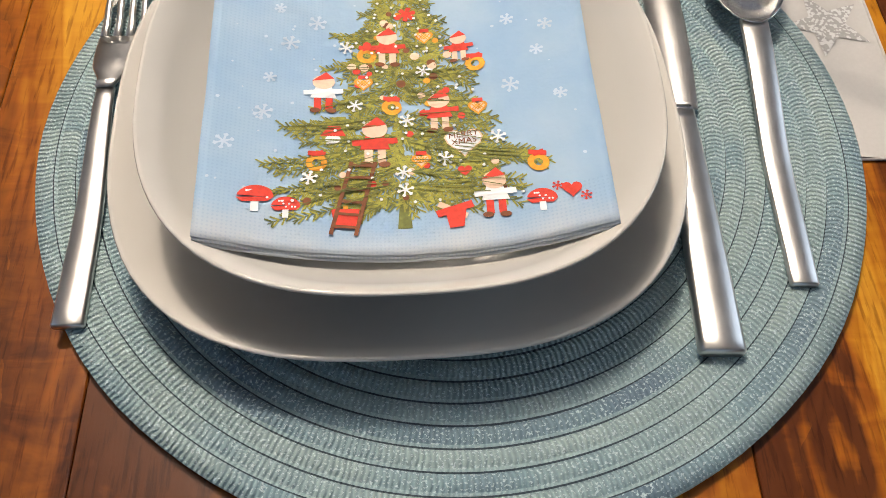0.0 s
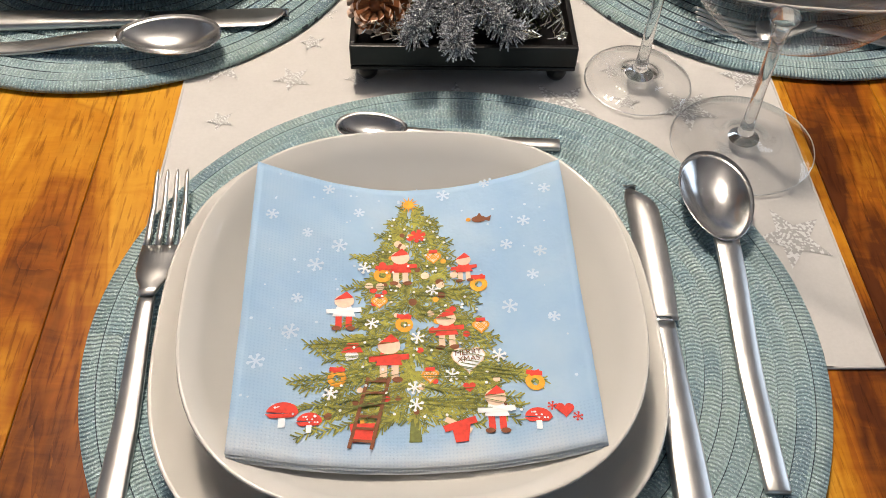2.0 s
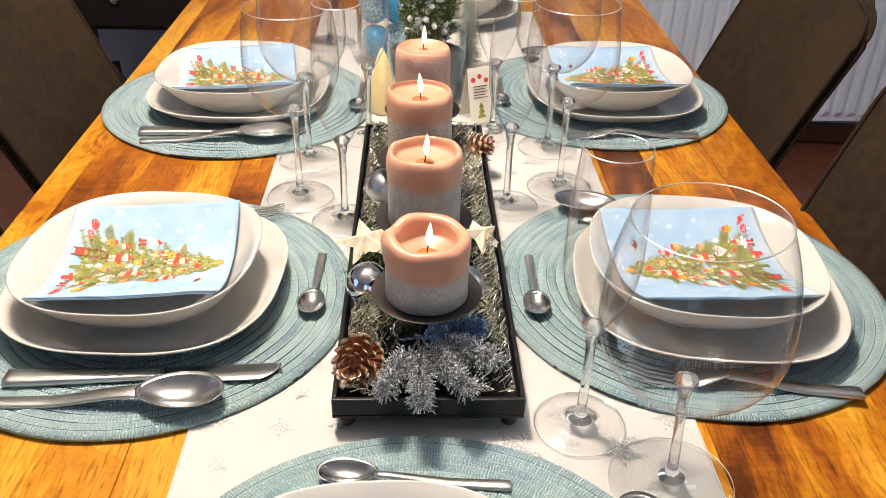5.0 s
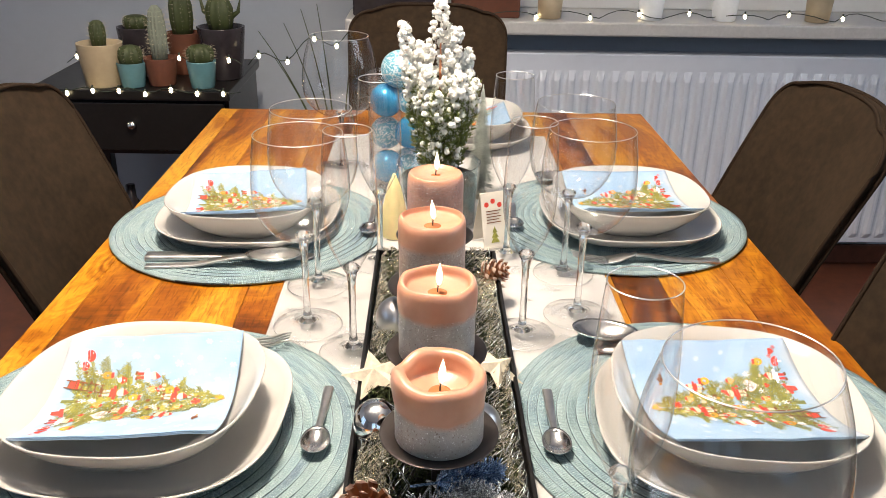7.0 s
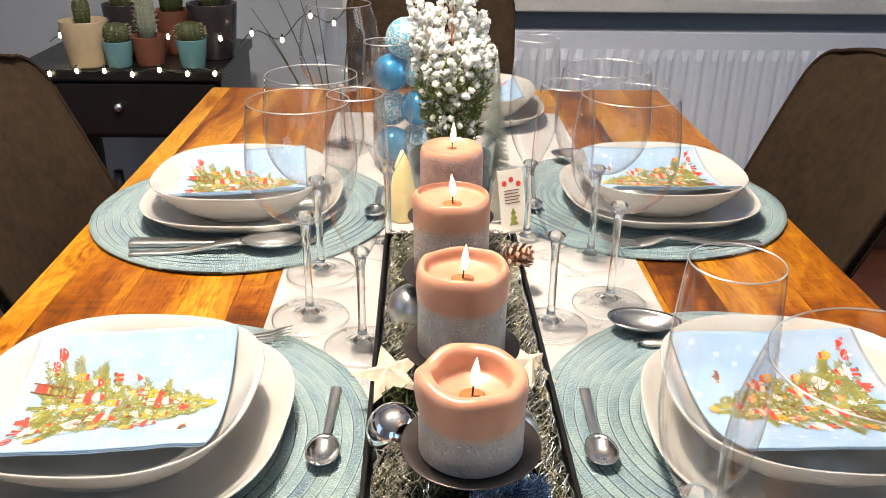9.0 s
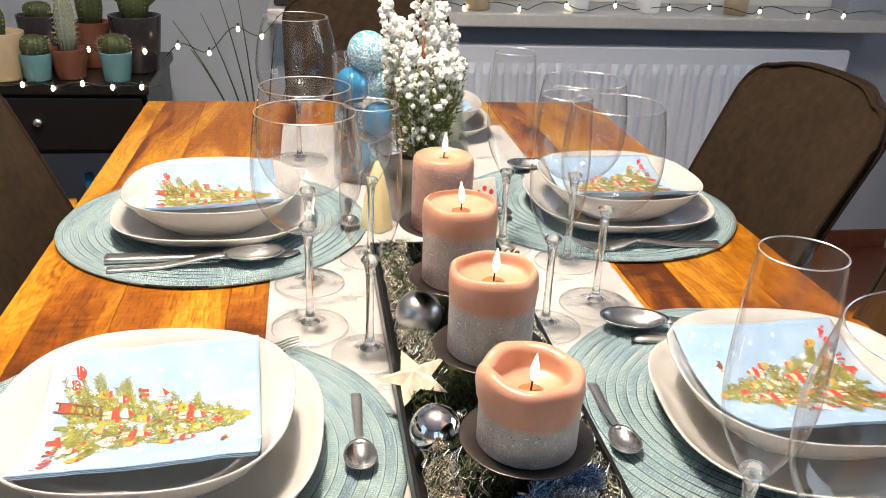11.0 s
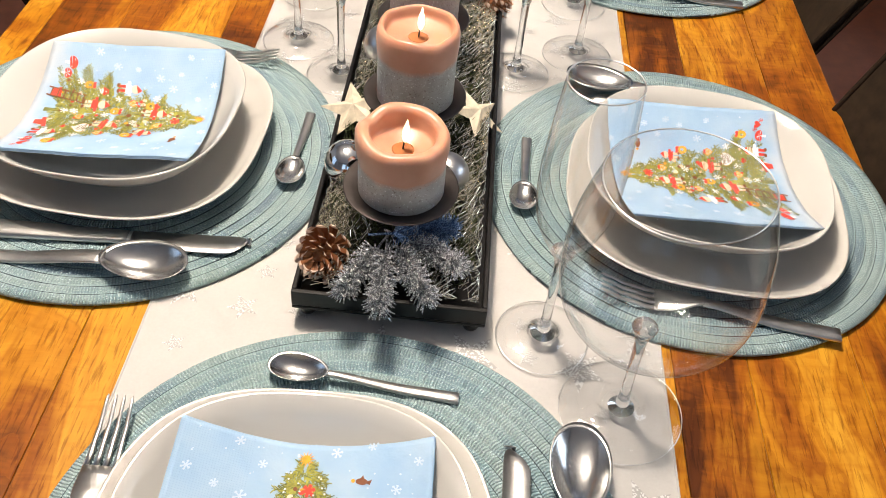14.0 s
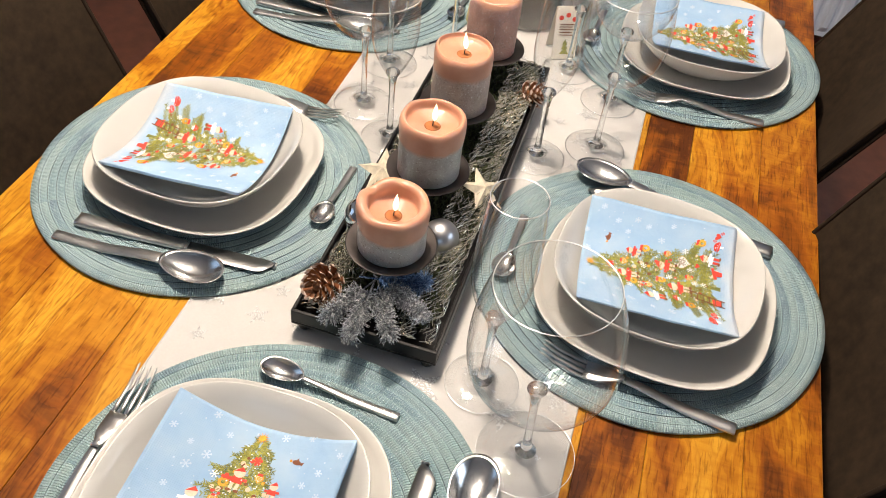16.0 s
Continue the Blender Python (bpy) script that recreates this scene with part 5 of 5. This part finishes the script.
lone("cone_ornament", cone, plain("pale_yellow_wax", (0.75, 0.62, 0.32), 0.5, vary=0.1, scale=60, Subsurface_Weight=0.2), pose(0.095, 1.290, TOP + 0.0026), "pale yellow pointed cone ornament", "ornament")

card = thing("place_card", pose(0.230, 1.262, TOP + 0.0026, 0, 0, 24), "small folded cream place card with coloured dots and a green tree", "card")
for s, tilt in ((0, 14), (1, -14)):
    part("leaf", boxed(-0.018, 0.018, -0.0005, 0.0005, 0.0, 0.078), plain("cream_card", (0.74, 0.68, 0.58), 0.8, vary=0.05), card, at=pose(0, -0.0195 if not s else 0.0195, 0.0005, -tilt, 0, 0), smooth=False)
deco = bmesh.new()
for k, (x, z) in enumerate(((-0.010, 0.062), (0.0, 0.066), (0.010, 0.060))):
    bmesh.ops.create_circle(deco, cap_ends=True, segments=12, radius=0.0036, matrix=pose(x, -0.0008, z, 90))
part("dots", deco, RED_PRINT, card, "red printed dots", pose(0, -0.0195, 0.0005, -14), False)
bars = bmesh.new()
for k in range(5):
    box(bars, -0.011, 0.011 - 0.003 * (k % 2), -0.0010, -0.0008, 0.036 + 0.004 * k, 0.0372 + 0.004 * k)
part("writing", bars, BROWN_PRINT, card, at=pose(0, -0.0195, 0.0005, -14), smooth=False)
fir = bmesh.new()
for k in range(3):
    vs = [fir.verts.new(p) for p in ((-0.007 + 0.0015 * k, -0.0009, 0.008 + 0.007 * k), (0.007 - 0.0015 * k, -0.0009, 0.008 + 0.007 * k), (0, -0.0009, 0.019 + 0.006 * k))]
    fir.faces.new(vs)
part("fir_print", fir, GREEN_PRINT, card, at=pose(0, -0.0195, 0.0005, -14), smooth=False)

# ---- sideboard with plants ----
board = thing("sideboard", pose(0, 0, 0), "black open sideboard with a drawer against the wall", "sideboard")
SX0, SX1, SY0, SY1, STZ = -0.86, -0.37, 2.30, 2.70, 0.715
part("top", boxed(SX0 - 0.01, SX1 + 0.01, SY0 - 0.01, SY1, STZ - 0.025, STZ, bevel=0.003), BLACK, board, smooth=False)
part("body", boxed(SX0, SX1, SY0 + 0.02, SY1 - 0.01, 0.54, STZ - 0.026), BLACK, board, smooth=False)
drawer = part("drawer", boxed(SX0 + 0.01, SX1 - 0.01, SY0, SY0 + 0.019, 0.555, STZ - 0.035, bevel=0.002), BLACK, board, smooth=False)
part("knob", ball(0.012, 16), POLISHED, drawer, "round metal knob", pose((SX0 + SX1) / 2, SY0 - 0.011, 0.625))
part("shelf", boxed(SX0, SX1, SY0 + 0.01, SY1 - 0.01, 0.20, 0.225), BLACK, board, smooth=False)
for x in (SX0, SX1 - 0.04):
    for y in (SY0 + 0.021, SY1 - 0.051):
        part("leg", boxed(x, x + 0.04, y, y + 0.04, 0, 0.539 if y < 2.5 else 0.539, bevel=0.002), BLACK, board, smooth=False)

TERRA = plain("dark_terracotta", (0.11, 0.035, 0.018), 0.8, vary=0.2)
CREAM_POT = plain("cream_ceramic", (0.40, 0.32, 0.21), 0.45, vary=0.08)
TEAL_POT = plain("teal_ceramic", (0.085, 0.19, 0.22), 0.4, vary=0.08)
DARK_POT = plain("dark_glazed_ceramic", (0.03, 0.025, 0.03), 0.25, vary=0.2)
CACTUS = plain("cactus_skin", (0.040, 0.052, 0.015), 0.6, vary=0.3, scale=150)
PALE_CACTUS = plain("woolly_cactus_skin", (0.17, 0.19, 0.15), 0.8, vary=0.2, scale=200)
SPINE = plain("cactus_spines", (0.55, 0.48, 0.35), 0.6)


def cactus(x, y, pot_r, pot_h, pot, body_r, body_h, skin, label, lobes=11, arms=0):
    ob = thing("potted_cactus", pose(x, y, STZ + 0.0005), label, "cactus", "potted cacti")
    part("pot", lathe([(0.001, 0), (pot_r * 0.76, 0), (pot_r * 0.8, 0.003), (pot_r, pot_h - 0.002), (pot_r, pot_h), (pot_r * 0.92, pot_h), (pot_r * 0.88, pot_h - 0.012), (0.001, pot_h - 0.012)], 36), pot, ob)
    rib = lambda a: 1 + 0.08 * math.cos(lobes * a)
    part("stem", lathe([(body_r * 0.8, pot_h - 0.013), (body_r, pot_h + body_h * 0.3), (body_r * 0.98, pot_h + body_h * 0.65), (body_r * 0.75, pot_h + body_h * 0.9), (body_r * 0.35, pot_h + body_h * 0.99), (0.001, pot_h + body_h)], lobes * 4, rib), skin, ob)
    sp = bmesh.new()
    for k in range(lobes):
        a = 2 * math.pi * k / lobes
        for j in range(max(5, int(body_h / 0.012))):
            z = pot_h + body_h * (0.05 + 0.88 * (j + 0.5) / max(5, int(body_h / 0.012)))
            f = (z - pot_h) / body_h
            r = body_r * 1.07 * (1 if f < 0.65 else max(0.2, 1 - ((f - 0.65) / 0.35) ** 2 * 0.85))
            for _ in range(3):
                p = Vector((r * math.cos(a), r * math.sin(a), z))
                q = p + Vector((math.cos(a) + rnd.uniform(-0.7, 0.7), math.sin(a) + rnd.uniform(-0.7, 0.7), rnd.uniform(-0.5, 0.8))) * 0.008
                sp.faces.new([sp.verts.new(v) for v in (p, p + Vector((0, 0, 0.0006)), q)])
    tagged(part("spines", sp, SPINE, ob, smooth=False), kind="stuff")
    for k in range(arms):
        arm = bmesh.new()
        a = 2.2 * k + 0.3
        tube(arm, [(body_r * 0.7 * math.cos(a), 0.3 * body_r * math.sin(a), pot_h + 0.02), (body_r * 1.5 * math.cos(a), 0, pot_h + body_h * 0.5), (body_r * 1.9 * math.cos(a), 0, pot_h + body_h * 1.25)], lambda f: 0.009 * (1 - 0.8 * f), 8)
        part("leaf", arm, skin, ob)


cactus(-0.690, 2.345, 0.056, 0.108, CREAM_POT, 0.019, 0.055, CACTUS, "olive column cactus in a cream ceramic pot")
cactus(-0.612, 2.335, 0.036, 0.062, TEAL_POT, 0.029, 0.042, CACTUS, "round cactus in a small teal pot")
cactus(-0.630, 2.46, 0.050, 0.13, DARK_POT, 0.03, 0.03, CACTUS, "low cactus in a dark pot")
cactus(-0.545, 2.36, 0.042, 0.070, TERRA, 0.021, 0.130, PALE_CACTUS, "tall woolly column cactus in a terracotta pot", 14)
cactus(-0.435, 2.335, 0.037, 0.068, TEAL_POT, 0.032, 0.040, CACTUS, "round cactus in a small teal pot")
cactus(-0.405, 2.45, 0.062, 0.135, DARK_POT, 0.034, 0.075, CACTUS, "spiky cactus in a dark glazed pot", 9, 3)
cactus(-0.52, 2.50, 0.045, 0.11, TERRA, 0.03, 0.11, CACTUS, "green cactus in a terracotta pot", 10)
for k, (x, z, h, r, m) in enumerate(((-0.60, 0.226, 0.16, 0.030, ORANGE_PRINT), (-0.50, 0.226, 0.20, 0.028, DARK_POT), (-0.43, 0.226, 0.17, 0.033, BROWN_PRINT), (-0.70, 0.226, 0.18, 0.035, DARK_POT), (-0.55, 0.226, 0.23, 0.030, BLUE_GLASS))):
    lone("bottle", lathe([(0.001, 0), (r, 0.001), (r, h * 0.6), (r * 0.4, h * 0.78), (r * 0.36, h), (0.001, h)], 24), m, pose(x, 2.42 + 0.03 * (k % 2), z), "small coloured bottle on a dark shelf", "bottle", "bottles on the shelf")


def fairy_lights(pts, label, n):
    ob = thing("fairy_lights", Matrix(), label, "string lights", "fairy lights")
    bm = bmesh.new()
    tube(bm, pts, 0.0013, 5)
    part("cable", bm, CABLE, ob)
    for k in range(n):
        p = Vector(pts[int((k + 0.5) / n * (len(pts) - 1))])
        b = part("bulb", ball(0.0048, 12, 1.5), BULB, ob, "small warm glowing bulb", Matrix.Translation(p + Vector((0, -0.004, -0.004))))
        part("socket", lathe([(0.001, 0.0), (0.0028, 0.0), (0.0028, 0.007), (0.001, 0.007)], 8), CABLE, ob, at=Matrix.Translation(p + Vector((0, -0.003, 0.003))))
    return ob


fairy_lights([(-0.85 + 0.52 * f / 24, 2.286, STZ + 0.002 + 0.006 * math.sin(f * 1.3)) for f in range(25)], "warm white fairy lights along a black sideboard", 8)
fairy_lights([(-0.80 + 0.46 * f / 24, 2.40 + 0.03 * math.sin(f), STZ + 0.045 + 0.02 * math.sin(f * 0.9)) for f in range(25)], "warm white fairy lights among potted cacti", 7)
fairy_lights([(-0.33 + 0.34 * f / 24, 2.40 + 0.10 * f / 24, STZ + 0.045 + 0.004 * f + 0.02 * math.sin(f * 0.7)) for f in range(25)], "warm white fairy lights hung on dark twigs", 5)
fairy_lights([(-0.05 + 1.8 * f / 60, 2.71 + 0.03 * math.sin(f * 0.8), 0.846 + 0.02 * abs(math.sin(f * 0.55))) for f in range(61)], "warm white fairy lights along the window sill", 12)

reed = thing("leaf_plant", pose(-0.12, 2.62, 0), "tall plant of thin dark arching leaves in a floor pot", "plant")
part("pot", lathe([(0.001, 0), (0.10, 0), (0.13, 0.26), (0.12, 0.262), (0.11, 0.24), (0.001, 0.24)], 32), DARK_POT, reed)
for k, (dx, dz) in enumerate(((-0.22, 0.62), (-0.15, 0.64), (-0.10, 0.68), (0.05, 0.64), (-0.05, 0.70), (0.12, 0.60), (-0.18, 0.55))):
    bm = bmesh.new()
    tube(bm, [(dx * (f / 8) ** 1.5, 0.02 * math.sin(k), 0.24 + dz * (f / 8) - 0.05 * (f / 8) ** 3) for f in range(9)], lambda f: 0.0045 * (1 - 0.8 * f), 5)
    part("leaf", bm, CACTUS, reed)

lone("storage_box", boxed(-0.13, 0.13, -0.06, 0.06, 0, 0.16, bevel=0.006), DARK_POT, pose(0.05, 2.78, 0.8405), "black box on the window sill", "box", smooth=False)
lone("planter_box", boxed(-0.10, 0.10, -0.06, 0.06, 0, 0.15, bevel=0.006), TERRA, pose(0.31, 2.78, 0.8405), "brown box on the window sill", "box", smooth=False)
for x, m in ((0.50, CREAM_POT), (0.80, WHITE_PRINT), (1.02, WHITE_PRINT), (1.3, CREAM_POT)):
    lone("tea_light_holder", lathe([(0.001, 0), (0.03, 0), (0.034, 0.002), (0.038, 0.07), (0.035, 0.07), (0.031, 0.006), (0.001, 0.006)], 28), m, pose(x, 2.74, 0.8405), "small pale tea light holder on the window sill", "candle holder", "tea light holders")

# ---- pendant lamp ----
pend = thing("pendant_lamp", pose(*LAMP), "ring shaped led pendant lamp above the table", "lamp")
ring = bmesh.new()
seg = 64
sheet(ring, [[((0.19 + 0.012 * math.cos(b)) * math.cos(a), (0.19 + 0.012 * math.cos(b)) * math.sin(a), 0.012 * math.sin(b)) for b in (2 * math.pi * j / 10 for j in range(10))] for a in (2 * math.pi * k / seg for k in range(seg + 1))], True)
part("ring", ring, glow("led_ring", (1.0, 0.88, 0.74), 170.0), pend)
for a in (0, 120, 240):
    wire = bmesh.new()
    tube(wire, [(0.19 * math.cos(math.radians(a)), 0.19 * math.sin(math.radians(a)), 0.012), (0, 0, H - LAMP[2] - 0.03)], 0.001, 5)
    part("wire", wire, CABLE, pend)
part("canopy", lathe([(0.001, 0), (0.05, 0), (0.05, 0.025), (0.001, 0.025)], 32), FRAME, pend, at=pose(0, 0, H - LAMP[2] - 0.0255))
